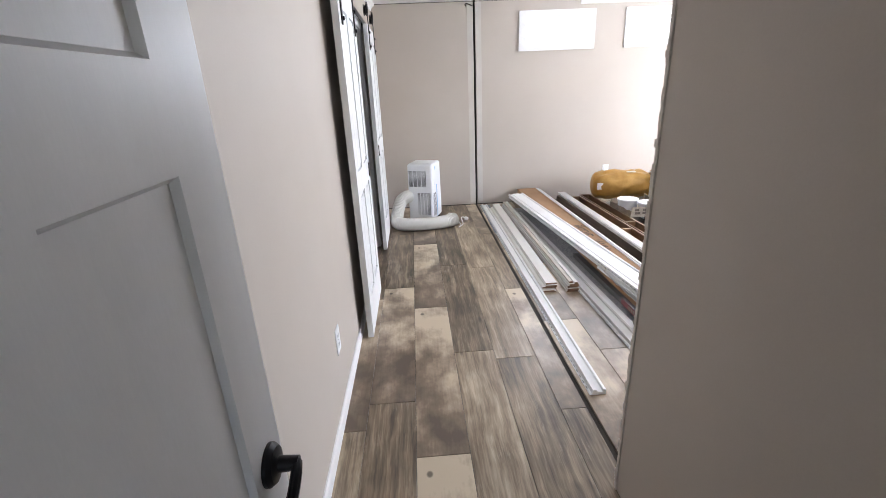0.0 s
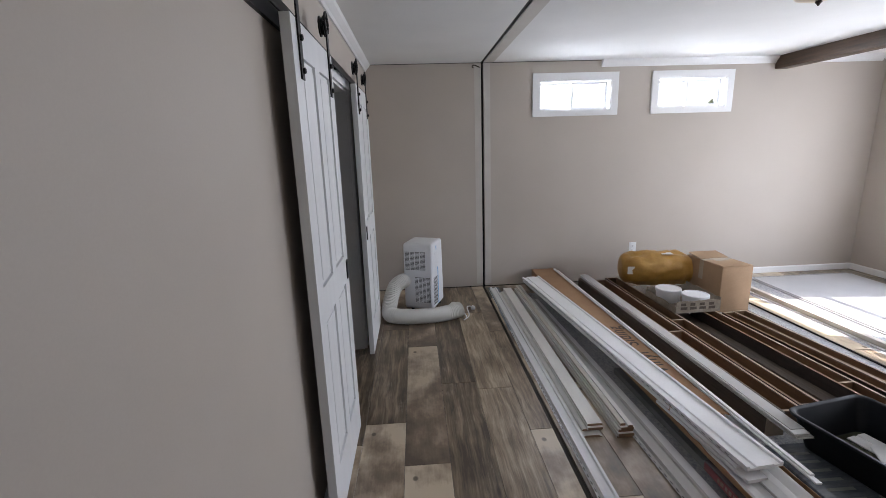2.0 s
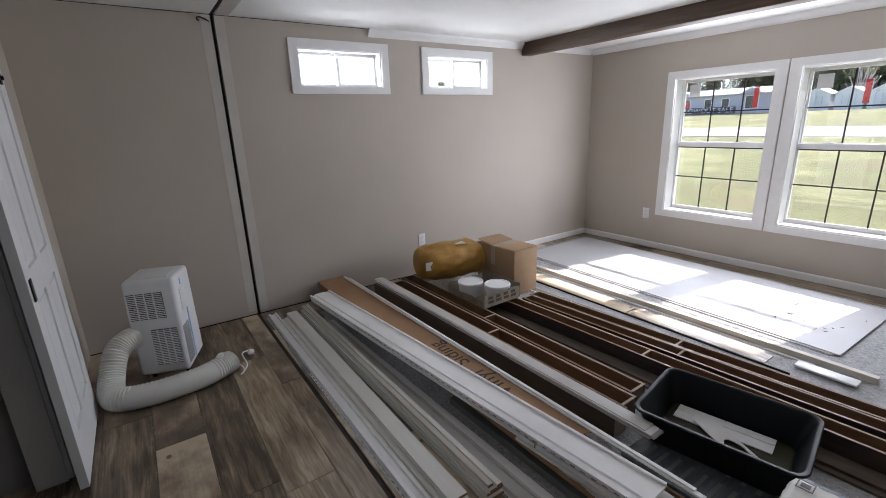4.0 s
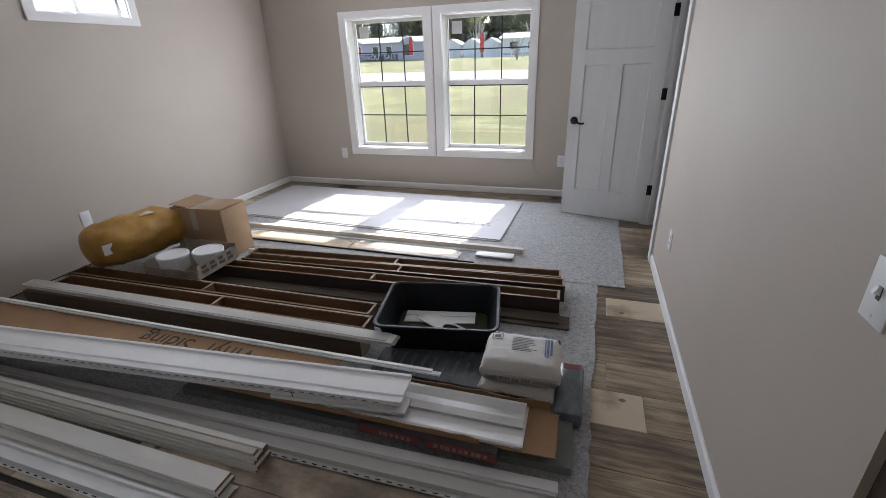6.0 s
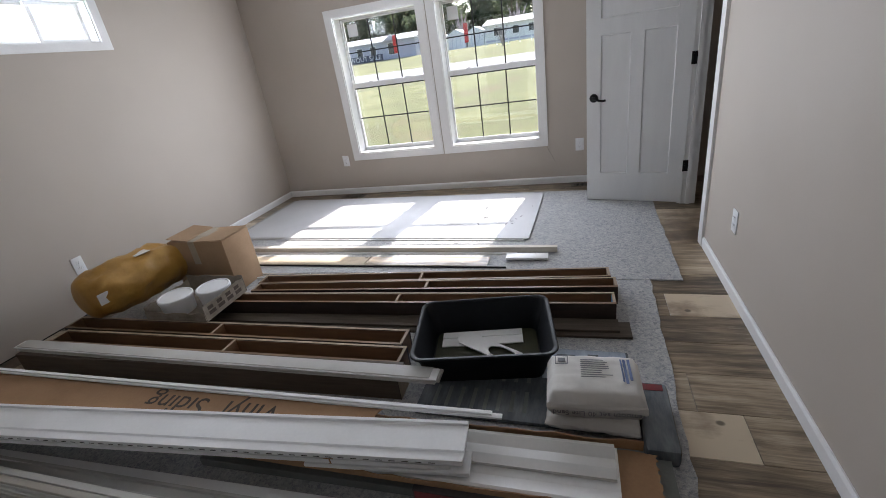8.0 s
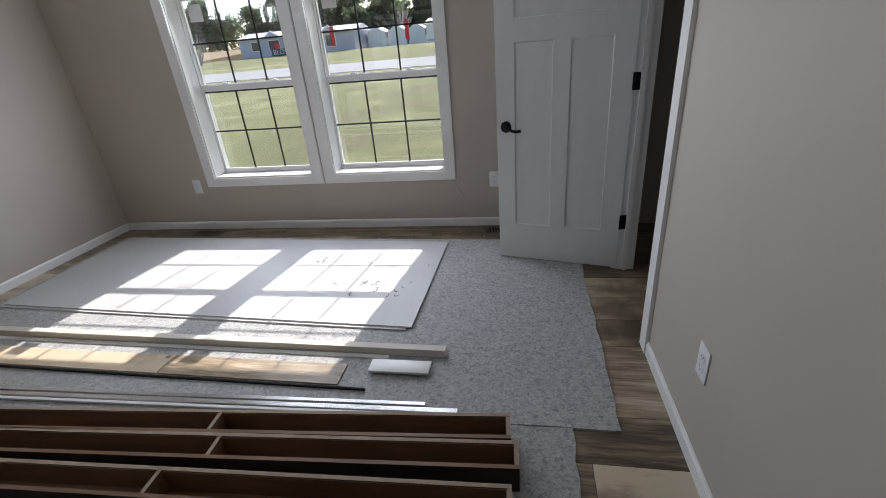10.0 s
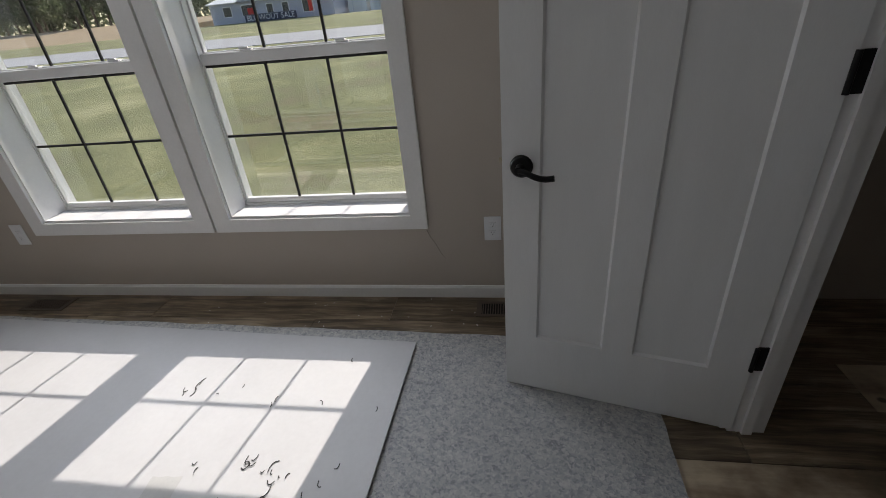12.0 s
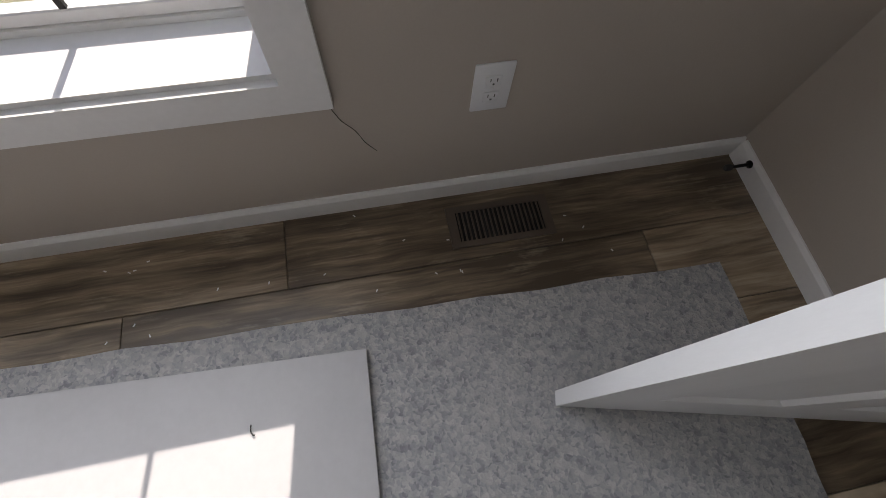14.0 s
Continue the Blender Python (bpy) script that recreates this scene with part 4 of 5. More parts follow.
# flat carton, wrapped rolls and the torn carton on top
bundle("flat_carton", (1.515, 1.64, 0.012), (1.47, 3.55, 0.012), [(FLAT(0.33, 0.040), WRAP_GREEN, 0, 0, 0, 0, "body", None)], "flat grey-green carton under the packages", "carton")
pk = thing("roofing_package", pose(1.29, 1.92, 0.053), "dark red and black wrapped package with pale lettering", "package")
part("wrapper", boxes((0.0, 0.27, 0.0, 0.62, 0.0, 0.052), bevel=0.008), DARK_PACK, pk)
part("label_band", boxes((-0.0014, 0.0, 0.01, 0.30, 0.006, 0.046), (-0.0014, 0.0, 0.33, 0.61, 0.006, 0.046)), RED_PACK, pk, "dark red printed band", None)
rr = random.Random(8)
bars = bmesh.new()
for y0, n in ((0.04, 9), (0.37, 6)):
    for k in range(n):
        box(bars, -0.0026, -0.0014, y0 + k * 0.026, y0 + k * 0.026 + rr.uniform(0.012, 0.02), 0.016, 0.036)
tagged(part("lettering", bars, CARD_GREY, pk, "pale unreadable lettering", None), kind="stuff")

def torn_side(length, height, seed):
    """A cardboard side standing along x with a ragged upper edge."""
    r = random.Random(seed)
    xs = [length * k / 14 for k in range(15)]
    tops = [height + 0.012 * noise.noise(Vector((x * 14, seed, 0))) + r.uniform(-0.005, 0.005) for x in xs]
    bm = bmesh.new()
    prism(bm, [(0, 0), (length, 0)] + [(x, t) for x, t in zip(reversed(xs), reversed(tops))], 0, 0.004)
    return bm


m, L = along((1.45, 1.70, 0.108), (1.393, 5.665, 0.118))
ct = thing("siding_carton", m, "long torn brown cardboard carton holding vinyl siding", "carton")
part("bottom_flap", sheet_of([(-0.12, 0.0), (0.12, 0.0), (0.13, L), (-0.13, L)], 0, 0.004, 0.006, 9, 40), CARD_DARK, ct, "torn cardboard floor of the carton", None)
for x, y0, y1, height, seed in ((-0.132, 0.30, 1.16, 0.026, 1), (0.128, 0.04, 1.10, 0.040, 2), (-0.132, 1.16, L - 0.01, 0.070, 3), (0.128, 1.10, L - 0.01, 0.070, 4)):
    side = torn_side(y1 - y0, height, seed)
    side.transform(pose(x + 0.004, y0, 0.0045, 0, 0, 90))
    part("side_wall", side, CARD_DARK, ct, "ragged cardboard side", None)
part("top_panel", sheet_of([(-0.13, 1.15), (0.13, 1.05), (0.13, L), (-0.13, L)], 0.0705, 0.0745, 0.008, 11, 30), CARD_DARK, ct, "brown cardboard top", None)
# Upper sheet's grey holds the shadow on it; the lower one stays white.
part("siding", drawn([(0.0, 0.018), (0.115, 0.018), (0.115, 0.036), (0.10, 0.038), (0.055, 0.030), (0.012, 0.036), (-0.03, 0.034), (-0.03, 0.020)], 0.14, 1.6), VINYL_SHADED, ct, "vinyl siding sheet with its shade put into the grey", None)
part("siding", drawn([(-0.115, 0.004), (0.115, 0.004), (0.115, 0.017), (0.0, 0.017), (-0.012, 0.022), (-0.06, 0.014), (-0.105, 0.020), (-0.115, 0.016)], 0.13, 1.6), VINYL, ct, "white vinyl siding sheet", None)
tx = Matrix.Translation((0.045, 1.88, 0.0755)) @ Matrix.Rotation(radians(-90), 4, "Z")
turn = tx @ Matrix.Rotation(radians(180), 4, "Z")
words("lettering", "Vinyl", 0.15, turn @ Matrix.Translation((-0.225, 0, 0)), INK_BROWN, ct)
words("lettering", "Siding", 0.15, turn @ Matrix.Translation((0.195, 0, 0)), INK_BROWN, ct)

m, L = along((1.445, 2.362, 0.185), (1.150, 5.28, 0.205))
fb = thing("fascia_boards", m, "long white vinyl fascia boards stacked on the carton", "board stack", "stacked white boards")
part("board", drawn(FASCIA(0.185, 0.022), 0, L), VINYL, fb, "wide white board", None)
part("board", drawn([(x, z - 0.026) for x, z in FASCIA(0.185, 0.020)], 0.05, L - 0.02), VINYL, fb, "", None)
part("board", drawn([(x - 0.05, z - 0.044) for x, z in FLAT(0.10, 0.015)], -0.02, 0.62), VINYL, fb, "short white off-cut", None)
bm = bmesh.new()
y = 0.1
while y < L - 0.1:
    box(bm, -0.0935, -0.0925, y, y + 0.024, 0.005, 0.008)
    y += 0.05
tagged(part("nail_slots", bm, SHADOW_GAP, fb, "dark row of nail slots", None), kind="stuff")
bundle("vinyl_trim", (1.592, 2.25, 0.187), (1.512, 5.60, 0.199), [
    (FLAT(0.026, 0.008), VINYL, 0.0, 0.0, 0.0, 0.0, "strip", None),
    (FLAT(0.020, 0.008), VINYL, 0.006, 0.0085, 0.04, 0.1, "strip", None)], "thin white vinyl strips lying along the carton edge", "trim", "loose vinyl trims")

# dark box beam under a bundle of white trims
bundle("box_beam", (1.862, 2.79, 0.011), (1.775, 5.38, 0.011), [(FLAT(0.115, 0.135), BOARD_DARK, 0, 0, 0, 0, "beam", MDF_PALE)], "weathered brown box beam on the floor", "beam")
# Greyish strips, with some of the bundle's shade put into their colour.
rr = random.Random(9)
bundle("trim_bundle", (1.826, 2.572, 0.1465), (1.792, 5.43, 0.1465), [
    (FLAT(0.088 - 0.002 * k, 0.0042), (VINYL_SHADED, VINYL_SHADED, VINYL)[k % 3], rr.uniform(-0.010, 0.010), 0.0046 * k, rr.uniform(0.0, 0.05), rr.uniform(0.0, 0.05), "strip", None) for k in range(7)], "bundle of white vinyl strips on a dark beam", "trim bundle")


# ---- shelf frames ----
def shelf_frame(p0, p1, width, split, label):
    m, L = along(p0, p1)
    s = thing("shelf_frame", m, label, "shelf frame", "long brown shelf frames")
    h, t = 0.118, 0.016
    for x in (-width / 2, width / 2 - t):
        side = part("long_board", boxes((x, x + t, 0, L, 0, h)), SHELF_OUT, s, "dark stained long board", None)
        part("board_edge", boxes((x, x + t, 0.0, L, h, h + 0.0012)), SHELF_EDGE if x > 0 else SHELF_IN, side, "raw board edge", None)
    part("back_board", boxes((-width / 2 + t, width / 2 - t, 0, L, 0.0, 0.012)), SHELF_IN, s, "brown laminate back", None)
    for y in (0.0, split * L, L - t):
        d = part("divider", boxes((-width / 2 + t, width / 2 - t, y, y + t, 0.012, h - 0.001)), SHELF_IN, s, "", None)
        part("board_edge", boxes((-width / 2 + t, width / 2 - t, y, y + t, h - 0.001, h)), SHELF_EDGE, d, "pale raw board edge", None)
    liner = bmesh.new()
    box(liner, -width / 2 + t, -width / 2 + t + 0.003, t, L - t, 0.012, h - 0.004)
    box(liner, width / 2 - t - 0.003, width / 2 - t, t, L - t, 0.012, h - 0.004)
    part("inner_face", liner, SHELF_IN, s, "reddish brown laminate", None)
    return s


LONG = "long dark brown shelf frame lying on its back"
shelf_frame((2.912, 1.785, 0.013), (2.752, 4.27, 0.013), 0.122, 0.49, LONG)
shelf_frame((2.784, 1.752, 0.013), (2.640, 4.25, 0.013), 0.120, 0.47, LONG)
taped = shelf_frame((2.600, 1.772, 0.013), (2.484, 4.44, 0.013), 0.125, 0.484, LONG)
part("tape_tab", boxes((-0.046, 0.046, 0.0162, 0.0172, 0.05, 0.112)), BLUE_TAPE, taped, "teal tape tab", None)
shelf_frame((2.14, 2.87, 0.013), (2.10, 5.40, 0.013), 0.138, 0.50, LONG)
shelf_frame((1.992, 2.83, 0.013), (1.945, 5.33, 0.013), 0.138, 0.434, LONG)
bundle("loose_boards", (2.452, 1.70, 0.012), (2.36, 4.6, 0.012), [
    (FLAT(0.14, 0.014), BOARD_DARK, 0, 0, 0.0, 0.0, "board", None),
    (FLAT(0.11, 0.014), BOARD_DARK, 0.02, 0.0145, 0.06, 0.0, "board", None)], "weathered brown boards lying between the shelf frames", "boards")

# pale trims near the windows
bundle("square_trim", (3.462, 2.13, 0.014), (3.50, 5.14, 0.014), [(FLAT(0.045, 0.042), CREAM, 0, 0, 0, 0, "bar", None), (FLAT(0.03, 0.006), TRIM, -0.045, 0.0, 0.3, 0, "strip", None)], "long cream square trim on the carpet pad", "trim")
bundle("flooring_planks", (3.27, 2.38, 0.014), (3.30, 5.2, 0.014), [(FLAT(0.15, 0.007), PLANK_STREAKY, 0, 0, 0.25, 1.55, "plank", None), (FLAT(0.15, 0.007), PLANK_CLOUDY, 0, 0, 1.28, 0.12, "plank", None), (FLAT(0.012, 0.011), SHADOW_GAP, -0.095, 0.0, 0.1, 0, "edge_strip", None)], "loose vinyl flooring planks with a dark edge strip", "plank")
bundle("metal_trim", (3.075, 2.02, 0.014), (2.99, 5.0, 0.014), [(FLAT(0.028, 0.010), ALU, 0, 0, 0, 0, "strip", None), (FLAT(0.022, 0.010), ALU, 0.035, 0.0, 0.15, 0.1, "strip", None), (FLAT(0.018, 0.010), VINYL, -0.03, 0.0, 0.3, 0, "strip", None)], "bright aluminium edge trims on the floor", "trim")
solid("white_offcut", boxes((3.285, 3.375, 2.19, 2.50, 0.0265, 0.040), bevel=0.002), TRIM, "small white trim off-cut on a flooring strip", "off-cut")

# ---- wrapped packs, tub and sack ----
pk = thing("wrapped_panels", pose(1.725, 1.735, 0.012), "flat panels wrapped in grey plastic under the tub", "package")
part("wrap", boxes((0, 0.52, 0.0, 0.96, 0, 0.022), bevel=0.008), WRAP, pk)
bm = bmesh.new()
for k in range(8):
    for a in (0.05, 0.24):
        box(bm, a, a + 0.13, 0.45 + k * 0.06, 0.468 + k * 0.06, 0.022, 0.0226)
part("pale_stripes", bm, WRAP_GREEN, pk, "pale stripes under the wrap", None)
part("clear_film", boxes((0.285, 0.512, 0.012, 0.40, 0.022, 0.0235), bevel=0.0006), WRAP_BLUE, pk, "pale blue printed plastic film", None)
for x0, x1, y0, y1 in ((0.32, 0.47, 0.03, 0.10), (0.34, 0.48, 0.14, 0.19), (0.31, 0.36, 0.24, 0.36), (0.40, 0.47, 0.25, 0.34)):
    part("print_block", boxes((x0, x1, y0, y1, 0.0235, 0.0240)), WRAP, pk, "faded grey print", None)
pk = thing("shingle_pack", pose(1.60, 1.605, 0.011), "thin pack wrapped in grey plastic with a red corner", "package")
part("wrap", boxes((0, 0.37, 0.0, 0.125, 0, 0.085), bevel=0.02), WRAP, pk)
part("red_corner", boxes((0.315, 0.352, 0.022, 0.10, 0.085, 0.0862)), RED_PACK, pk, "red printed corner", None)


def rim_loop(hx, hy, r, z, n=6):
    pts = []
    for cx, cy, a0 in ((hx - r, hy - r, 0), (-hx + r, hy - r, 90), (-hx + r, -hy + r, 180), (hx - r, -hy + r, 270)):
        for k in range(n + 1):
            a = radians(a0 + 90 * k / n)
            pts.append((cx + r * math.cos(a), cy + r * math.sin(a), z))
    return pts


def tub_mesh():
    bm = bmesh.new()
    loops = [rim_loop(0.205, 0.285, 0.05, 0.0), rim_loop(0.246, 0.332, 0.055, 0.165), rim_loop(0.262, 0.348, 0.06, 0.168), rim_loop(0.266, 0.352, 0.062, 0.176),
             rim_loop(0.262, 0.348, 0.06, 0.182), rim_loop(0.250, 0.336, 0.055, 0.182), rim_loop(0.242, 0.328, 0.052, 0.172), rim_loop(0.200, 0.280, 0.045, 0.006)]
    rings = [[bm.verts.new(p) for p in l] for l in loops]
    for a, b in zip(rings, rings[1:]):
        for i in range(len(a)):
            bm.faces.new((a[i], a[(i + 1) % len(a)], b[(i + 1) % len(a)], b[i]))
    bm.faces.new(rings[0])
    bm.faces.new(rings[-1])
    return bm


tub = thing("mortar_tub", pose(2.165, 2.435, 0.036, 0, 0, 10.0), "black plastic mixing tub holding white off-cuts", "tub")
part("shell", tub_mesh(), TUB, tub, "", 50)
bm = bmesh.new()
loop = [bm.verts.new((x, y, 0.0075)) for x, y, q in rim_loop(0.192, 0.272, 0.042, 0)]
bm.faces.new(loop)
low = bmesh.ops.extrude_face_region(bm, geom=bm.faces[:])
bmesh.ops.translate(bm, verts=[v for v in low["geom"] if isinstance(v, bmesh.types.BMVert)], vec=(0, 0, 0.002))
part("dried_residue", bm, TUB_DUST, tub, "olive dusty residue in the bottom", None)
oc = thing("siding_offcut", pose(2.276, 2.477, 0.047, 0, 0, 11), "white siding off-cut lying in the tub", "off-cut")
part("strip", drawn([(-0.062, 0), (0.062, 0), (0.062, 0.008), (0.012, 0.008), (0.010, 0.003), (-0.010, 0.003), (-0.012, 0.008), (-0.062, 0.006)], -0.22, 0.22), VINYL, oc, "", None)


def holed_strip():
    """A strip with an oval hole near one end."""
    bm = bmesh.new()
    n = 28
    inner = [(0.085 * math.cos(2 * math.pi * i / n) + 0.075, (0.041 + 0.002 * math.sin(5.0 * i)) * math.sin(2 * math.pi * i / n)) for i in range(n)]
    outer = []
    for x, y in inner:
        dx, dy = x - 0.075, y
        k = min((0.105 if dx > 0 else 0.28) / max(abs(dx), 1e-6), 0.055 / max(abs(dy), 1e-6))
        outer.append((0.075 + dx * k, dy * k))
    rings = [[bm.verts.new((x, y, z)) for x, y in pts] for pts, z in ((inner, 0), (outer, 0), (outer, 0.006), (inner, 0.006))]
    for a, b in zip(rings, rings[1:] + rings[:1]):
        for i in range(n):
            bm.faces.new((a[i], a[(i + 1) % n], b[(i + 1) % n], b[i]))
    return bm


oc = thing("siding_offcut", pose(2.178, 2.413, 0.0565, 0, 0, -117), "white siding off-cut with an oval hole lying in the tub", "off-cut")
part("strip", holed_strip(), VINYL, oc, "", None)


def pillow(hx, hy, hz, power=0.32, n=22, wob=0.006, seed=2):
    """A soft filled sack: a cushion with rounded edges and uneven folds."""
    bm = bmesh.new()
    bmesh.ops.create_cube(bm, size=2)
    bmesh.ops.subdivide_edges(bm, edges=bm.edges[:], cuts=n, use_grid_fill=True)
    for v in bm.verts:
        x, y, z = v.co
        f = (max(0.0, 1 - abs(x) ** 6) * max(0.0, 1 - abs(y) ** 6)) ** power
        q = noise.noise(Vector((x * 2.1 + seed, y * 2.3, z * 2))) + 0.5 * noise.noise(Vector((x * 6 + seed, y * 6, z * 5)))
        edge = 1 - 0.04 * abs(z) ** 2
        v.co = (x * hx * edge + q * wob, y * hy * edge + q * wob, z * hz * (0.35 + 0.65 * f) + q * wob)
    return bm


sack = thing("compound_sack", pose(1.828, 1.905, 0.172, 0, 0, 3), "white paper sack of joint compound lying on wrapped packs", "sack")
part("bag", pillow(0.130, 0.188, 0.070, power=0.22, wob=0.004), PAPER, sack, "", 60)
under = solid("paper_sack", pillow(0.142, 0.180, 0.036, wob=0.006, seed=7), PAPER, "flattened white paper sack under another sack", "sack", "", 60)
under.matrix_world = pose(1.828, 1.912, 0.070, 0, 0, -2)
bm = bmesh.new()
rr = random.Random(3)
for k in range(9):
    box(bm, 0.075 - k * 0.013, 0.0785 - k * 0.013, 0.05 - rr.uniform(0.08, 0.13), 0.05, 0.0725, 0.0735)
part("small_print", bm, INK, sack, "rows of small grey print", None)
for y, x0 in ((-0.145, -0.04), (-0.128, -0.06), (-0.114, -0.05)):
    part("blue_line", boxes((x0, 0.085, y, y + (0.010 if y < -0.12 else 0.006), 0.0715, 0.0728)), INK_BLUE, sack, "blue printed line", None)
part("emblem", boxes((0.045, 0.100, 0.100, 0.104, 0.0720, 0.0734), (0.045, 0.100, 0.150, 0.154, 0.0720, 0.0734), (0.045, 0.049, 0.104, 0.150, 0.0720, 0.0734), (0.096, 0.100, 0.104, 0.150, 0.0720, 0.0734), (0.060, 0.085, 0.112, 0.142, 0.0720, 0.0732)), INK, sack, "framed grey emblem", None)
words("lettering", "smooth set 40 Lite Sand", 0.034, Matrix.Translation((-0.1335, 0.0, -0.022)) @ Matrix.Rotation(radians(-90), 4, "Z") @ Matrix.Rotation(radians(90), 4, "X") @ Matrix.Rotation(radians(180), 4, "Z"), INK, sack)

# ---- carton, tray with pails, amber bag ----
bx = thing("cardboard_box", pose(2.893, 4.79, 0.014, 0, 0, 1.0), "closed brown cardboard box sealed with tape", "box")
part("carton", boxes((-0.15, 0.15, -0.265, 0.265, 0, 0.438), bevel=0.005), CARD, bx)
part("tape", boxes((-0.1515, 0.1515, 0.0, 0.06, 0.4385, 0.440), (-0.152, -0.1502, 0.0, 0.06, 0.25, 0.438)), TAPE, bx, "clear packing tape", None)
part("packing_list", boxes((-0.05, 0.09, -0.05, 0.10, 0.4402, 0.4415)), TAPE, bx, "clear document pouch on top", None)
for y0, y1, tilt in ((0.07, 0.26, 7.0), (-0.262, -0.004, -1.6)):
    bm = bmesh.new()
    box(bm, -0.147, 0.149, 0, abs(y1 - y0), 0, 0.004, Matrix.Translation((0, y0 if tilt > 0 else y1, 0.4405)) @ Matrix.Rotation(radians(tilt if tilt > 0 else 180 + tilt), 4, "X"))
    part("top_flap", bm, CARD, bx, "slightly raised cardboard flap", None)
tray = thing("carton_tray", pose(2.372, 4.52, 0.134, 0, 0, 1), "cut-down printed cardboard tray holding two pails", "tray")
rr = random.Random(6)
part("tray_floor", boxes((-0.20, 0.20, -0.25, 0.25, 0, 0.004)), CARD_GREY, tray, "", None)


for px, py, turn, length, height, seed in ((-0.20, -0.25, 90, 0.50, 0.058, 1), (0.204, -0.25, 90, 0.50, 0.12, 2), (-0.196, -0.25, 0, 0.392, 0.105, 3), (-0.196, 0.246, 0, 0.392, 0.09, 4)):
    side = torn_side(length, height, seed)
    side.transform(pose(px, py, 0.004, 0, 0, turn))
    part("tray_wall", side, CARD_GREY, tray, "", None)
bm = bmesh.new()
for k in range(4):
    box(bm, -0.16 + k * 0.085, -0.10 + k * 0.085, -0.2515, -0.25, 0.03, 0.055)
    box(bm, -0.16 + k * 0.085, -0.115 + k * 0.085, -0.2515, -0.25, 0.065, 0.09)
part("print", bm, BOARD_DARK, tray, "faded brown printed marks", None)
pail = thing("pail", pose(2.288, 4.595, 0.1385), "white plastic pail with a closed lid", "pail", "white pails")
part("bucket", turned([(0.097, 0), (0.100, 0.004), (0.107, 0.108), (0.107, 0.112)], 40), WHITE_PLASTIC, pail)
part("lid", turned([(0.111, 0.095), (0.113, 0.099), (0.113, 0.119), (0.109, 0.124), (0.100, 0.124), (0.097, 0.119), (0.02, 0.119)], 40), WHITE_PLASTIC, pail, "white snap lid")
copy_thing(pail, pose(2.425, 4.395, 0.1385, 0, 0, 40))
bag = thing("amber_bag", pose(2.47, 5.16, 0.29, 0, 0, -10), "amber plastic bag stuffed round, lying against the wall", "bag")
bm = bmesh.new()
bmesh.ops.create_uvsphere(bm, u_segments=48, v_segments=32, radius=1)
for v in bm.verts:
    x, y, z = v.co.z, v.co.x, v.co.y
    f = (1 - abs(x) ** 4) ** 0.25 if abs(x) < 1 else 0
    rho = math.hypot(y, z) or 1
    q = 0.05 * noise.noise(Vector((x * 3, y * 2.5, z * 2.5))) + 0.02 * noise.noise(Vector((x * 9, y * 8, z * 8)))
    v.co = (x * 0.37 + q * 0.1, y / rho * (0.205 + q * 0.5) * f, max(z / rho * (0.180 + q * 0.6) * f, -0.165))
part("film", bm, YELLOW, bag, "", 60)
part("label", boxes((-0.335, -0.265, -0.172, -0.170, -0.02, 0.06)), PAPER, bag, "small white printed label", None)
part("label", boxes((0.02, 0.13, -0.10, -0.02, 0.172, 0.176)), PAPER, bag, "torn white label", None)

# ---- portable air conditioner ----
ac = thing("air_conditioner", pose(0.085, 4.92, 0.004, 0, 0, -20), "white portable air conditioner with blue tape and a hose", "air conditioner")
bm = boxes((-0.31, 0.0, 0.0, 0.36, 0.03, 0.70))
for v in bm.verts:
    if v.co.z > 0.5:
        v.co.y += 0.02 if v.co.y < 0.1 else -0.02
bevelled(bm, 0.028, 4)
body = part("body", bm, WHITE_PLASTIC, ac)
for x0, x1, z0, z1 in ((-0.285, -0.08, 0.43, 0.62), (-0.185, -0.03, 0.10, 0.36)):
    y = 0.0185 if z0 > 0.4 else 0.006
    # Dark block behind the slats paints the vent's inner shade.
    part("vent_shade", boxes((x0, x1, y - 0.012, y - 0.004, z0, z1)), GRILL_DARK, body, "vent interior with its shade painted dark", None)
    z = z0
    while z < z1:
        part("slat", boxes((x0, x1, y - 0.018, y - 0.011, z, z + 0.005)), WHITE_PLASTIC, body, "", None)
        z += 0.0125
    for k in range(1, 4):
        x = x0 + (x1 - x0) * k / 4
        part("slat", boxes((x - 0.003, x + 0.003, y - 0.019, y - 0.012, z0, z1)), WHITE_PLASTIC, body, "", None)
part("blue_strip", boxes((0.0004, 0.0016, 0.16, 0.178, 0.05, 0.50)), BLUE_TAPE, body, "blue tape strip", None)
part("blue_strip", boxes((0.0004, 0.0016, 0.12, 0.138, 0.62, 0.66)), BLUE_TAPE, body, "blue tape strip", None)
part("side_grip", boxes((0.0004, 0.004, 0.08, 0.18, 0.44, 0.60), bevel=0.0015), WHITE_PLASTIC, body, "recessed side grip")
z = 0.08
while z < 0.36:
    part("side_slat", boxes((0.0004, 0.003, 0.02, 0.14, z, z + 0.005)), GRILL_DARK, body, "", None)
    z += 0.014
part("top_panel", boxes((-0.22, -0.05, 0.06, 0.26, 0.70, 0.703)), WHITE_PLASTIC, body, "", None)
for x in (-0.24, -0.03):
    for y in (0.05, 0.30):
        part("caster", turned([(0.014, -0.012), (0.018, -0.008), (0.018, 0.008), (0.014, 0.012)], 14, Matrix.Translation((x, y, 0.016)) @ Matrix.Rotation(radians(90), 4, "Y")), BLACK, ac, "black caster")
bm = bmesh.new()
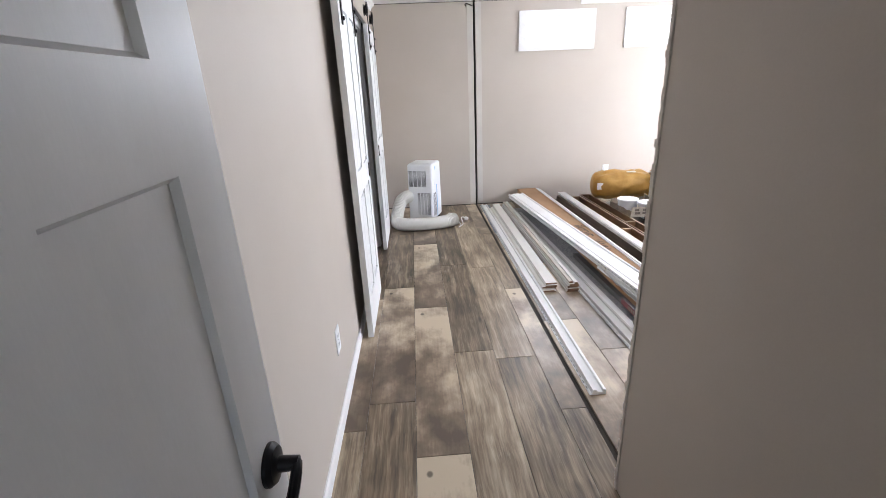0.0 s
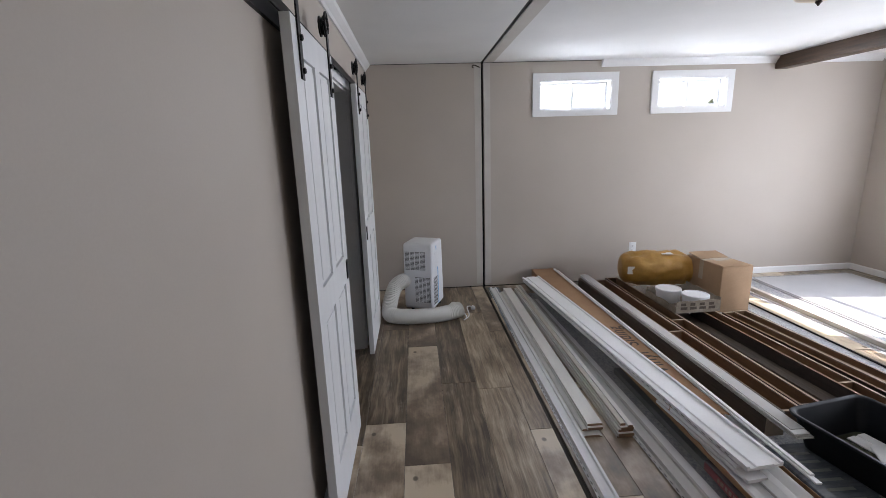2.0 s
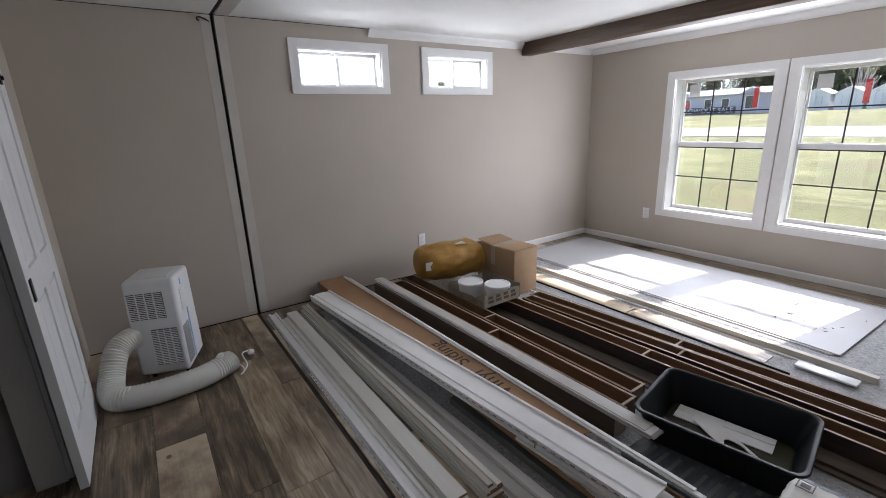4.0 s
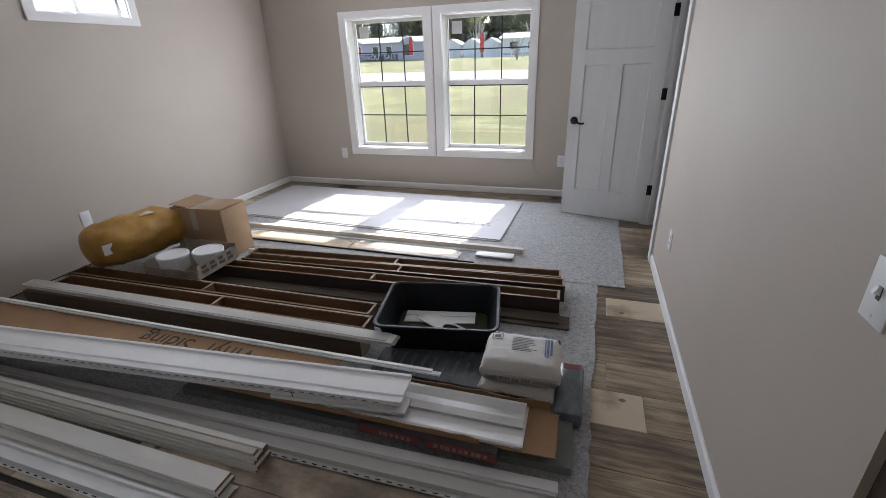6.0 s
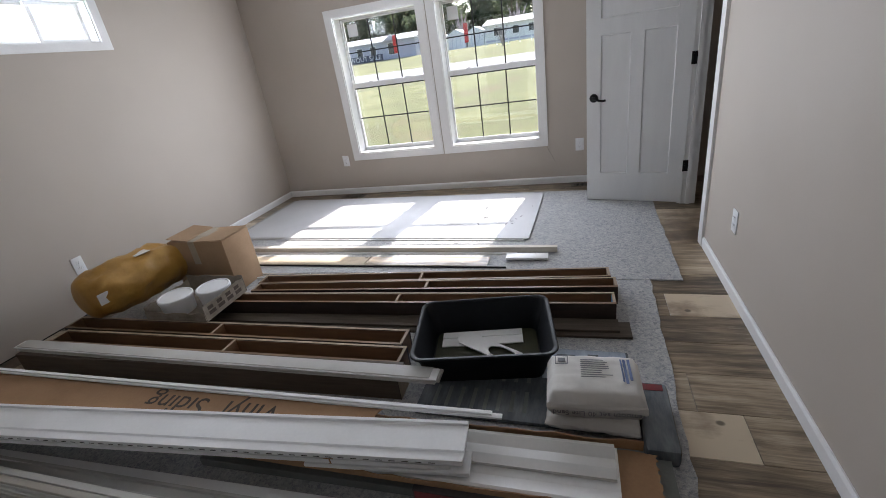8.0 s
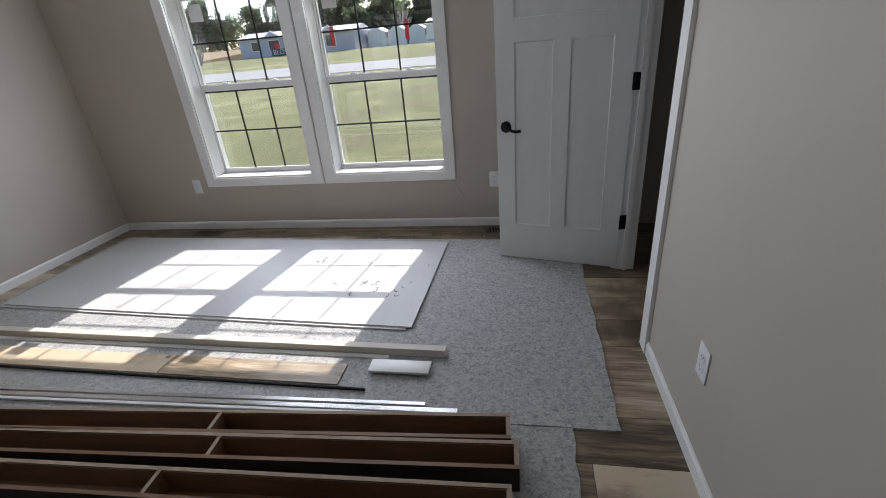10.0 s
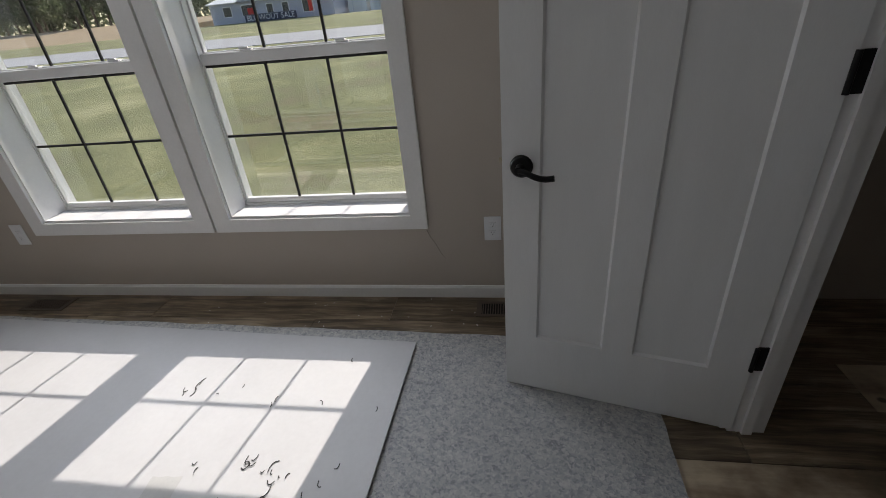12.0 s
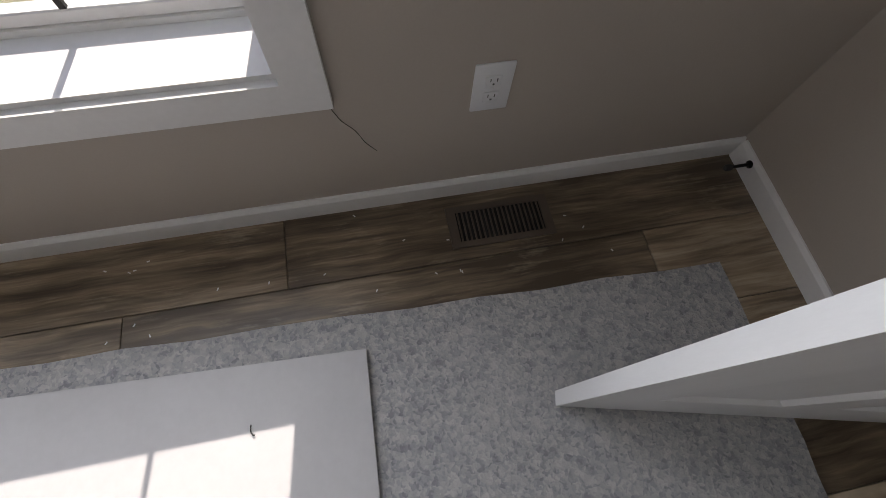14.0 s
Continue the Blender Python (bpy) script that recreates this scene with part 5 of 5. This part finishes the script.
tube(bm, [(-0.16, 5.09, 0.30), (-0.22, 5.02, 0.32), (-0.29, 4.96, 0.28), (-0.335, 4.87, 0.17), (-0.345, 4.77, 0.09), (-0.28, 4.70, 0.078), (-0.10, 4.67, 0.075), (0.12, 4.69, 0.075), (0.27, 4.75, 0.078), (0.33, 4.79, 0.082)], 0.071, 20, 0.045, 16)
hose = solid("exhaust_hose", bm, HOSE, "ivory ribbed exhaust hose curled on the floor", "hose", "", 60)
part("collar", turned([(0.075, 0), (0.078, 0.01), (0.078, 0.04), (0.07, 0.05)], 28, Matrix.Translation((0.29, 4.765, 0.08)) @ Matrix.Rotation(radians(62), 4, "Z") @ Matrix.Rotation(radians(-90), 4, "X")), HOSE, hose, "ivory end collar")
bm = bmesh.new()
tube(bm, [(0.33, 4.80, 0.10), (0.39, 4.74, 0.02), (0.36, 4.68, 0.012), (0.42, 4.78, 0.016), (0.41, 4.86, 0.07), (0.46, 4.93, 0.05), (0.50, 4.92, 0.03)], 0.0055, 8, 0, 8)
cord = solid("power_cord", bm, WHITE_PLASTIC, "white power cord with its plug on the floor", "cord", "", 60)
part("plug", turned([(0.016, 0), (0.022, 0.01), (0.022, 0.035), (0.012, 0.04)], 16, Matrix.Translation((0.495, 4.92, 0.032)) @ Matrix.Rotation(radians(-70), 4, "Y")), WHITE_PLASTIC, cord, "white plug")


# ---- fittings ----
def outlet(name, m, label, switch=False):
    o = thing(name, m, label, "switch" if switch else "outlet", "" if switch else "wall outlets")
    plate = part("plate", boxes((-0.042, 0.042, -0.006, 0, -0.066, 0.066), bevel=0.003), WHITE_PLASTIC, o)
    if switch:
        bm = bmesh.new()
        box(bm, -0.005, 0.005, -0.018, -0.006, -0.006, 0.010, Matrix.Rotation(radians(-20), 4, "X"))
        part("toggle", bm, WHITE_PLASTIC, plate, "", None)
        part("toggle_slot", boxes((-0.007, 0.007, -0.0068, -0.006, -0.014, 0.014)), GRILL_DARK, plate, "", None)
    else:
        for z in (-0.022, 0.022):
            face = part("socket", boxes((-0.017, 0.017, -0.0085, -0.006, z - 0.014, z + 0.014), bevel=0.002), WHITE_PLASTIC, plate)
            part("socket_slots", boxes((-0.008, -0.006, -0.0092, -0.0085, z, z + 0.008), (0.006, 0.008, -0.0092, -0.0085, z - 0.001, z + 0.008), (-0.002, 0.002, -0.0092, -0.0085, z - 0.009, z - 0.005)), GRILL_DARK, face, "dark slots", None)
    for z in (-0.05, 0.05) if switch else (0.0,):
        part("screw", turned([(0.0035, 0), (0.003, 0.0015)], 10, Matrix.Translation((0, -0.006, z)) @ Matrix.Rotation(radians(90), 4, "X")), WHITE_PLASTIC, plate)
    return o


outlet("wall_outlet", pose(EX, 1.967, 0.418, 0, 0, -90), "white duplex outlet on the beige wall")
outlet("wall_outlet", pose(EX, 4.765, 0.43, 0, 0, -90), "white duplex outlet on the beige wall")
outlet("wall_outlet", pose(2.475, NY, 0.39), "white duplex outlet on the beige wall")
outlet("wall_outlet", pose(2.97, SY, 0.425, 0, 0, 180), "white duplex outlet on the beige wall")
outlet("wall_outlet", pose(WX, 1.74, 0.40, 0, 0, 90), "white duplex outlet on the beige wall")
outlet("light_switch", pose(0.985, SY, 1.105, 0, 0, 180), "white toggle light switch on the beige wall", True)


def register(y):
    r = thing("floor_register", pose(5.132, y, 0.0045), "brown metal floor register set in the planks", "register", "floor registers")
    part("plate", boxes((-0.064, -0.046, -0.15, 0.15, 0, 0.005), (0.046, 0.064, -0.15, 0.15, 0, 0.005), (-0.046, 0.046, -0.15, -0.124, 0, 0.005), (-0.046, 0.046, 0.124, 0.15, 0, 0.005)), REGISTER, r, "", None)
    # Thin near-black sheet painting the shade of a deep well.
    part("well", boxes((-0.046, 0.046, -0.124, 0.124, -0.0002, 0.0008)), SHADOW_GAP, r, "register opening with its shade painted near-black", None)
    for k in range(19):
        y1 = -0.124 + 0.248 * (k + 0.5) / 19
        part("slat", boxes((-0.046, 0.046, y1 - 0.0024, y1 + 0.0024, 0.001, 0.0040)), REGISTER, r, "", None)
    return r


register(1.908)
register(4.70)
stop = thing("door_stop", pose(5.165, SY + 0.013, 0.055), "black spring door stop on the baseboard", "door stop")
part("stem", turned([(0.012, 0), (0.012, 0.004), (0.005, 0.006), (0.005, 0.062)], 12, Matrix.Rotation(radians(-90), 4, "X")), BLACK, stop)
part("tip", turned([(0.009, 0.062), (0.010, 0.066), (0.010, 0.078), (0.007, 0.082)], 12, Matrix.Rotation(radians(-90), 4, "X")), RUBBER_BLACK, stop, "black rubber tip")
bm = bmesh.new()
tube(bm, [(EX - 0.0006, 2.302, 0.418), (EX - 0.0006, 2.285, 0.37), (EX - 0.0006, 2.262, 0.335), (EX - 0.0006, 2.245, 0.29), (EX - 0.0006, 2.222, 0.252)], 0.0008, 5, 0, 4)
structure("wall_crack", bm, SHADOW_GAP, "fine crack running down from the window corner", "wall")
lamp = thing("ceiling_light", pose(2.30, 3.40, H), "bronze flush ceiling light with an amber glass bowl", "ceiling light")
part("pan", turned([(0.165, 0.0), (0.170, -0.012), (0.160, -0.030), (0.150, -0.034)], 40), BRONZE, lamp)
part("bowl", turned([(0.148, -0.034), (0.140, -0.060), (0.110, -0.088), (0.060, -0.104), (0.015, -0.108)], 40), AMBER_GLASS, lamp, "amber alabaster glass bowl")
part("finial", turned([(0.015, -0.108), (0.018, -0.116), (0.010, -0.124), (0.004, -0.134)], 20), BRONZE, lamp, "bronze finial")

# shavings on the white panel
rr = random.Random(12)
SHAVED = ((4.49, 3.29, 3), (4.51, 3.22, 2), (4.48, 3.11, 1), (4.49, 3.02, 1), (4.42, 2.85, 2), (4.71, 2.60, 1), (4.45, 2.40, 1), (4.45, 2.65, 1), (4.14, 3.03, 2), (4.17, 2.80, 5), (4.13, 2.70, 7), (4.11, 2.55, 2), (4.02, 2.55, 2), (4.03, 2.88, 2), (4.20, 2.48, 1))
for cx, cy, count in SHAVED:
    for k in range(count):
        x, y = cx + rr.gauss(0, 0.018), cy + rr.gauss(0, 0.025)
        bm = bmesh.new()
        a, r0 = rr.uniform(0, 6.3), rr.uniform(0.008, 0.034 if count > 1 else 0.018)
        tube(bm, [(x + r0 * math.cos(a + q), y + 0.6 * r0 * math.sin(a + q), 0.0318 + 0.0012 * i) for i, q in enumerate((0, 0.8, 1.5, 2.1))], 0.0017, 5, 0, 3)
        solid("plastic_shaving", bm, RUBBER_BLACK, "small black curl of plastic on the white panel", "shaving", "plastic shavings")
for x0, x1, y0, y1 in ((4.012, 4.103, 3.025, 3.150), (4.070, 4.142, 4.11, 4.24)):
    solid("tape_scrap", sheet_of([(x0, y0), (x1, y0 + 0.012), (x1 - 0.008, y1), (x0 + 0.006, y1 - 0.01)], 0.0306, 0.0312, 0.003, 6, 4), TAPE_PALE, "pale scrap of tape stuck on the white panel", "tape", "tape scraps", None)
rr = random.Random(44)
for k in range(26):
    x, y = rr.uniform(4.96, 5.22), rr.uniform(1.6, 3.6)
    bm = boxes((-0.004, 0.004, -0.0015, 0.0015, 0, 0.001))
    chip = solid("debris_chip", bm, TRIM, "tiny white chip of debris on the floor", "debris", "debris chips", None)
    chip.matrix_world = pose(x, y, 0.0042, 0, 0, rr.uniform(0, 180))
bm = bmesh.new()
tube(bm, [(0.70, NY + 0.02, 2.41), (0.67, NY - 0.012, 2.425), (0.62, NY - 0.02, 2.44), (0.60, NY - 0.03, 2.425), (0.615, NY - 0.03, 2.41)], 0.006, 7, 0, 5)
solid("wire_tail", bm, BRONZE, "short loose wire hanging out of the wall joint", "wire", "", 60)



# ---- outdoors ----
def land(x):
    """Height of the ground at a distance x east of the room: it climbs gently past the road to the homes."""
    if x < 10:
        return -0.8
    if x < 32:
        return -0.8 + 0.92 * (x - 10) / 22
    if x < 40:
        return 0.12 + 0.31 * (x - 32) / 8
    return 0.43 + 1.02 * min(1.0, (x - 40) / 32)


bm = bmesh.new()
xs = [-1500, -400, -60, 0, 10, 20, 32, 40, 50, 60, 72, 90, 120, 300, 1500]
ys = [-1500, -300, -60, 0, 30, 60, 100, 300, 1500]
grid = [[bm.verts.new((x, y, land(x))) for y in ys] for x in xs]
for i in range(len(xs) - 1):
    for j in range(len(ys) - 1):
        bm.faces.new((grid[i][j], grid[i + 1][j], grid[i + 1][j + 1], grid[i][j + 1]))
structure("ground", bm, GRASS, "mown yellowish green lawn around the house", "ground", None)
bm = bmesh.new()
prism(bm, [(32, land(32) - 0.1), (40, land(40) - 0.1), (40, land(40) + 0.03), (32, land(32) + 0.03)], -900, 900)
structure("road", bm, ASPHALT, "pale asphalt country road", "road", None)
bm = bmesh.new()
prism(bm, [(58, 0.5), (150, 0.5), (150, 3.6), (95, 3.3), (60, 1.12), (58, 1.0)], 50, 260)
structure("dry_field", bm, DRY_GRASS, "strip of dry brown field beyond the road", "ground", None)


def far_house(y0, y1, x, wall_mat, label, porch, openings):
    z = land(x)
    h = thing("house", pose(x, (y0 + y1) / 2, z), label, "house", "manufactured homes across the road")
    w = (y1 - y0) / 2
    part("wall", boxes((0, 8, -w, w, 0, 2.6)), wall_mat, h, "", None)
    part("skirting", boxes((-0.06, 0, -w, w, 0, 0.55)), SIDING_GREY, h, "grey skirting", None)
    for k in range(9):
        part("siding_board", boxes((-0.03, 0.0, -w, w, 0.57 + k * 0.22, 0.77 + k * 0.22)), wall_mat, h, "", None)
    roof = bmesh.new()
    prism(roof, [(-0.5, 2.6), (8.5, 2.6), (8.5, 2.7), (4, 3.6), (-0.5, 2.7)], -w - 0.3, w + 0.3)
    part("roof", roof, ROOF_METAL, h, "pale low-pitched roof", None)
    for y, width, zz, hh in openings:
        win = part("window", boxes((-0.07, -0.03, y - width / 2 - 0.1, y + width / 2 + 0.1, zz - 0.1, zz + hh + 0.1)), SIDING_WHITE, h, "white framed window", None)
        part("pane", boxes((-0.085, -0.07, y - width / 2, y + width / 2, zz, zz + hh)), PANE_DARK, win, "dark pane", None)
    for p in porch:
        g = bmesh.new()
        prism(g, [(p - 1.5, 2.55), (p + 1.5, 2.55), (p, 3.45)], -0.5, 2.0)
        g.transform(Matrix.Rotation(radians(90), 4, "Z") @ Matrix.Diagonal((1, -1, 1, 1)))
        gable = part("gable", g, wall_mat, h, "small gable", None)
        for q in (-1, 1):
            part("fascia", boxes((-0.62, -0.55, 0, 1.78, -0.09, 0.0)), ROOF_METAL, gable, "", None).matrix_local = Matrix.Translation((0, p, 3.52)) @ Matrix.Rotation(radians(-31 if q > 0 else 211), 4, "X")
    return h


grey = far_house(26.5, 45.5, 72, SIDING_GREY, "lavender grey manufactured home with a pale roof", (3.6, -5.7), [(6.8, 1.2, 0.95, 1.2), (3.6, 1.7, 0.9, 1.3), (0.1, 0.9, 1.0, 1.1), (-2.3, 0.9, 1.0, 1.1), (-5.7, 1.5, 0.7, 1.6)])
part("red_sign", boxes((-0.12, -0.09, 2.7, 3.6, 0.95, 1.8)), FLAG_RED, grey, "red sign in a window", None)


def shed(y, x, width):
    s = thing("shed", pose(x, y, land(x)), "white gabled storage shed on the sales lot", "shed", "white sheds")
    w = width / 2
    part("wall", boxes((0, 4, -w, w, 0, 2.1)), SIDING_WHITE, s, "", None)
    bm = bmesh.new()
    prism(bm, [(-w - 0.15, 2.1), (w + 0.15, 2.1), (0, 2.95)], -0.15, 4.1)
    bm.transform(Matrix.Rotation(radians(90), 4, "Z") @ Matrix.Diagonal((1, -1, 1, 1)))
    part("roof", bm, ROOF_METAL, s, "pale pitched roof", None)
    door = part("door", boxes((-0.05, 0, -0.7, 0.7, 0.1, 1.9)), ROOF_METAL, s, "white double door", None)
    for q in (-0.7, -0.02, 0.66):
        part("frame_strip", boxes((-0.07, -0.05, q, q + 0.05, 0.1, 1.9)), SIDING_GREY, door, "", None)
    return s


for y, x, width in ((24.6, 77, 2.9), (21.3, 77.5, 2.9), (18.2, 78, 2.7)):
    shed(y, x, width)
far_house(5.5, 16.4, 77, SIDING_WHITE, "white manufactured home farther along the road", (), [(3.4, 1.2, 0.95, 1.2), (0.6, 0.9, 1.0, 1.1), (-2.0, 1.2, 0.95, 1.2)])
far_house(-12.0, 2.5, 80, SIDING_WHITE, "white manufactured home at the end of the lot", (), [(3.4, 1.2, 0.95, 1.2), (-2.0, 1.2, 0.95, 1.2)])
ban = thing("sale_banner", pose(71.3, 35.95, land(71.3) + 0.05), "navy banner with white sale lettering on the lawn", "banner")
part("cloth", boxes((0, 0.03, -4.0, 4.0, 0, 0.95)), BANNER_NAVY, ban, "", None)
words("lettering", "BLOWOUT SALE", 1.0, Matrix.Translation((-0.02, 0, 0.47)) @ Matrix.Rotation(radians(-90), 4, "Z") @ Matrix.Rotation(radians(90), 4, "X"), SIDING_WHITE, ban)
for k, (x, y) in enumerate(((68, 28.0), (68, 17.1))):
    f = thing("feather_flag", pose(x, y, land(x)), "tall red feather flag on a thin pole", "flag", "red feather flags")
    part("pole", turned([(0.03, 0), (0.02, 3.4)], 8), STEEL, f)
    part("cloth", boxes((-0.01, 0.01, 0.03, 0.60, 0.8, 3.3), bevel=0.004), FLAG_RED, f, "red cloth")
fence = thing("rail_fence", pose(64, 2.0, land(64)), "white rail fence along the lot", "fence")
for k in range(9):
    part("post", boxes((-0.06, 0.06, k * 1.5 - 0.06, k * 1.5 + 0.06, 0, 1.2)), SIDING_WHITE, fence, "", None)
for zz in (0.4, 0.75, 1.1):
    part("rail", boxes((-0.09, -0.06, 0, 12, zz - 0.06, zz + 0.06)), SIDING_WHITE, fence, "", None)


def crown(seed, radius, height, count):
    """A loose crown of many small leaf clumps about a few limbs."""
    r = random.Random(seed)
    lobes = [(r.gauss(0, radius * 0.45), r.gauss(0, radius * 0.45), r.uniform(0.2, 1.0) * height, r.uniform(0.35, 0.6) * radius) for k in range(13)]
    bm = bmesh.new()
    for k in range(count):
        lx, ly, lz, lr = r.choice(lobes)
        d = Vector((r.gauss(0, 1), r.gauss(0, 1), r.gauss(0, 0.8)))
        c = Vector((lx, ly, lz)) + d.normalized() * lr * r.uniform(0.35, 1.1)
        a, b = Vector((r.gauss(0, 1), r.gauss(0, 1), r.gauss(0, 1))).normalized(), Vector((r.gauss(0, 1), r.gauss(0, 1), r.gauss(0, 1))).normalized()
        s = r.uniform(0.25, 0.6)
        vs = [bm.verts.new(c + a * s), bm.verts.new(c + b * s * 0.7), bm.verts.new(c - a * s * 0.9), bm.verts.new(c - b * s * 0.6)]
        bm.faces.new(vs)
    return bm


def trunk(height, radius, seed):
    r = random.Random(seed)
    bm = turned([(radius, 0), (radius * 0.7, height * 0.45), (radius * 0.35, height * 0.8), (radius * 0.1, height)], 9)
    for k in range(5):
        z = height * r.uniform(0.4, 0.8)
        a = r.uniform(0, 6.3)
        tube(bm, [(0, 0, z), (math.cos(a) * 1.0, math.sin(a) * 1.0, z + 0.9), (math.cos(a) * 2.0, math.sin(a) * 2.0, z + 2.2)], radius * 0.25, 6, 0, 2)
    return bm


protos = []
for k in range(5):
    hgt = (9.0, 11.5, 8.0, 13.0, 10.0)[k]
    t = thing("tree", pose(102 + k, 10 + k * 9.5, land(102)), "leafy dark green tree behind the homes", "tree", "trees behind the homes")
    part("trunk", trunk(hgt * 0.8, 0.28, k), BARK, t)
    c = part("crown", crown(k + 20, 3.2, hgt * 0.78, 1900), LEAF, t, "uneven leafy crown", None)
    c.matrix_local = Matrix.Translation((0, 0, hgt * 0.16))
    protos.append(t)
rr = random.Random(31)
for k in range(84):
    x, y = rr.uniform(94, 124), -40 + k * 2.35 + rr.uniform(-1.5, 1.5)
    copy_thing(protos[rr.randrange(5)], pose(x, y, land(x) + (1.7 if y > 50 else 0), 0, 0, rr.uniform(0, 360)) @ Matrix.Scale(rr.uniform(0.8, 1.1), 4))
bm = bmesh.new()
for k in range(15000):
    x, y = rr.uniform(122, 132), rr.uniform(-70, 260)
    top = 6.2 + 1.8 * noise.noise(Vector((y * 0.12, 3.0, 0.0))) + 1.0 * noise.noise(Vector((y * 0.5, 7.0, 0.0)))
    c = Vector((x, y, land(x) + (1.7 if y > 50 else 0.0) + top * rr.random() ** 0.8))
    a = Vector((rr.gauss(0, 1), rr.gauss(0, 1), rr.gauss(0, 1))).normalized()
    b = Vector((rr.gauss(0, 1), rr.gauss(0, 1), rr.gauss(0, 1))).normalized()
    size = rr.uniform(0.4, 0.9)
    bm.faces.new([bm.verts.new(c + a * size), bm.verts.new(c + b * size * 0.7), bm.verts.new(c - a * size * 0.9), bm.verts.new(c - b * size * 0.6)])
tagged(solid("far_woods", bm, LEAF, "dark green edge of far woods behind the homes", "woods", "", None), kind="stuff")
bare = thing("bare_tree", pose(61, 45, land(61)), "bare multi-stemmed shrub beside the road", "tree")
bm = bmesh.new()
for k in range(26):
    a, l = rr.uniform(0, 6.3), rr.uniform(2.2, 4.4)
    o = rr.uniform(0.3, 1.6)
    tube(bm, [(0.1 * math.cos(a), 0.1 * math.sin(a), 0), (o * 0.4 * math.cos(a), o * 0.4 * math.sin(a), l * 0.5), (o * math.cos(a + 0.3), o * math.sin(a + 0.3), l)], 0.035, 5, 0, 2)
part("branches", bm, BLOSSOM, bare, "", None)
for x, y, size in ((60, 11.1, 0.62), (84, 22.0, 1.45), (83, 12.0, 1.3)):
    copy_thing(bare, pose(x, y, land(x), 0, 0, y * 9) @ Matrix.Scale(size, 4))

# ---- floor planks ----
floor = structure("floor", boxes((-2.6, EX + 0.2, -3.7, NY + 0.16, -0.06, -0.006)), SUBFLOOR, "rustic grey-brown vinyl plank floor", "floor", None)
WIDE, LONGP, GAP = 0.24, 1.405, 0.0011
shared = {}


def plank_mesh(w, l, cloudy):
    key = (round(w, 3), round(l, 3), cloudy)
    if key not in shared:
        bm = bmesh.new()
        c = 0.0015
        lo = [bm.verts.new(p) for p in ((GAP, GAP, -0.006), (w - GAP, GAP, -0.006), (w - GAP, l - GAP, -0.006), (GAP, l - GAP, -0.006))]
        mi = [bm.verts.new((v.co.x, v.co.y, 0.003)) for v in lo]
        hi = [bm.verts.new((v.co.x + (c if v.co.x < w / 2 else -c), v.co.y + (c if v.co.y < l / 2 else -c), 0.004)) for v in lo]
        for a, b in ((lo, mi), (mi, hi)):
            for i in range(4):
                bm.faces.new((a[i], a[(i + 1) % 4], b[(i + 1) % 4], b[i]))
        bm.faces.new(hi)
        shared[key] = mesh_of("plank", bm, PLANK_CLOUDY if cloudy else PLANK_STREAKY)
    return shared[key]


def lay(x, w, y0, y1, first, kinds, turned_end=False):
    """One row of planks; kinds says which of them are cloudy, in turn."""
    y = first
    while y > y0:
        y -= LONGP
    k = round((y - first) / LONGP)
    while y < y1 - 0.02:
        a, b = max(y, y0), min(y + LONGP, y1)
        if b - a > 0.02:
            p = new("plank", plank_mesh(w, b - a, bool(kinds[k % len(kinds)])))
            p.parent = floor
            p.location = (x + w, b, 0) if turned_end else (x, a, 0)
            p.rotation_euler = (0, 0, math.pi if turned_end else 0)
        y += LONGP
        k += 1


rr = random.Random(17)
KINDS = ((0,), (0, 1, 0), (1, 0, 0, 0), (0, 0, 1), (1, 0, 1), (0, 1), (0, 0, 0, 1))
x, k = 5.034, 0
while x > SEAM + 0.014:
    w = min(WIDE, x - (SEAM + 0.006))
    x -= w
    first = 1.51 if k == 0 else 1.51 + (k * 0.47) % LONGP + rr.uniform(-0.08, 0.08)
    kinds = (1,) if 0.7 < x < 1.05 else KINDS[k % len(KINDS)]
    if abs(x - 2.634) < 0.01:
        first, kinds = 0.073, (1, 0)
    elif abs(x - 1.674) < 0.01:
        first, kinds = 1.325, (1, 0, 0)
    elif 1.1 < x < 3.4:
        kinds = (0,)
    south = -0.78 if x > 3.4 else 0.06 if first == 0.073 else SY - 0.12
    lay(x, w, south, NY, first, kinds, first == 1.325)
    k += 1
west = ((0.558, 0.132, 2.995, (0, 1)), (0.318, 0.24, 2.06, (0,)), (0.078, 0.24, 0.75, (0, 0)), (-0.162, 0.24, 1.36, (1,)), (-0.402, 0.24, 3.14, (0, 1)), (-0.642, 0.24, 1.55, (1, 0)))
for x, w, first, kinds in west:
    lay(x, w, -0.60, NY, first, kinds)
for x in (-0.882, -1.122, -1.362):
    lay(x, 0.24, 2.6, 4.26, 2.9 + x, (0, 1))
lay(5.034, EX - 5.034, -0.78, NY, 2.507, (0,))
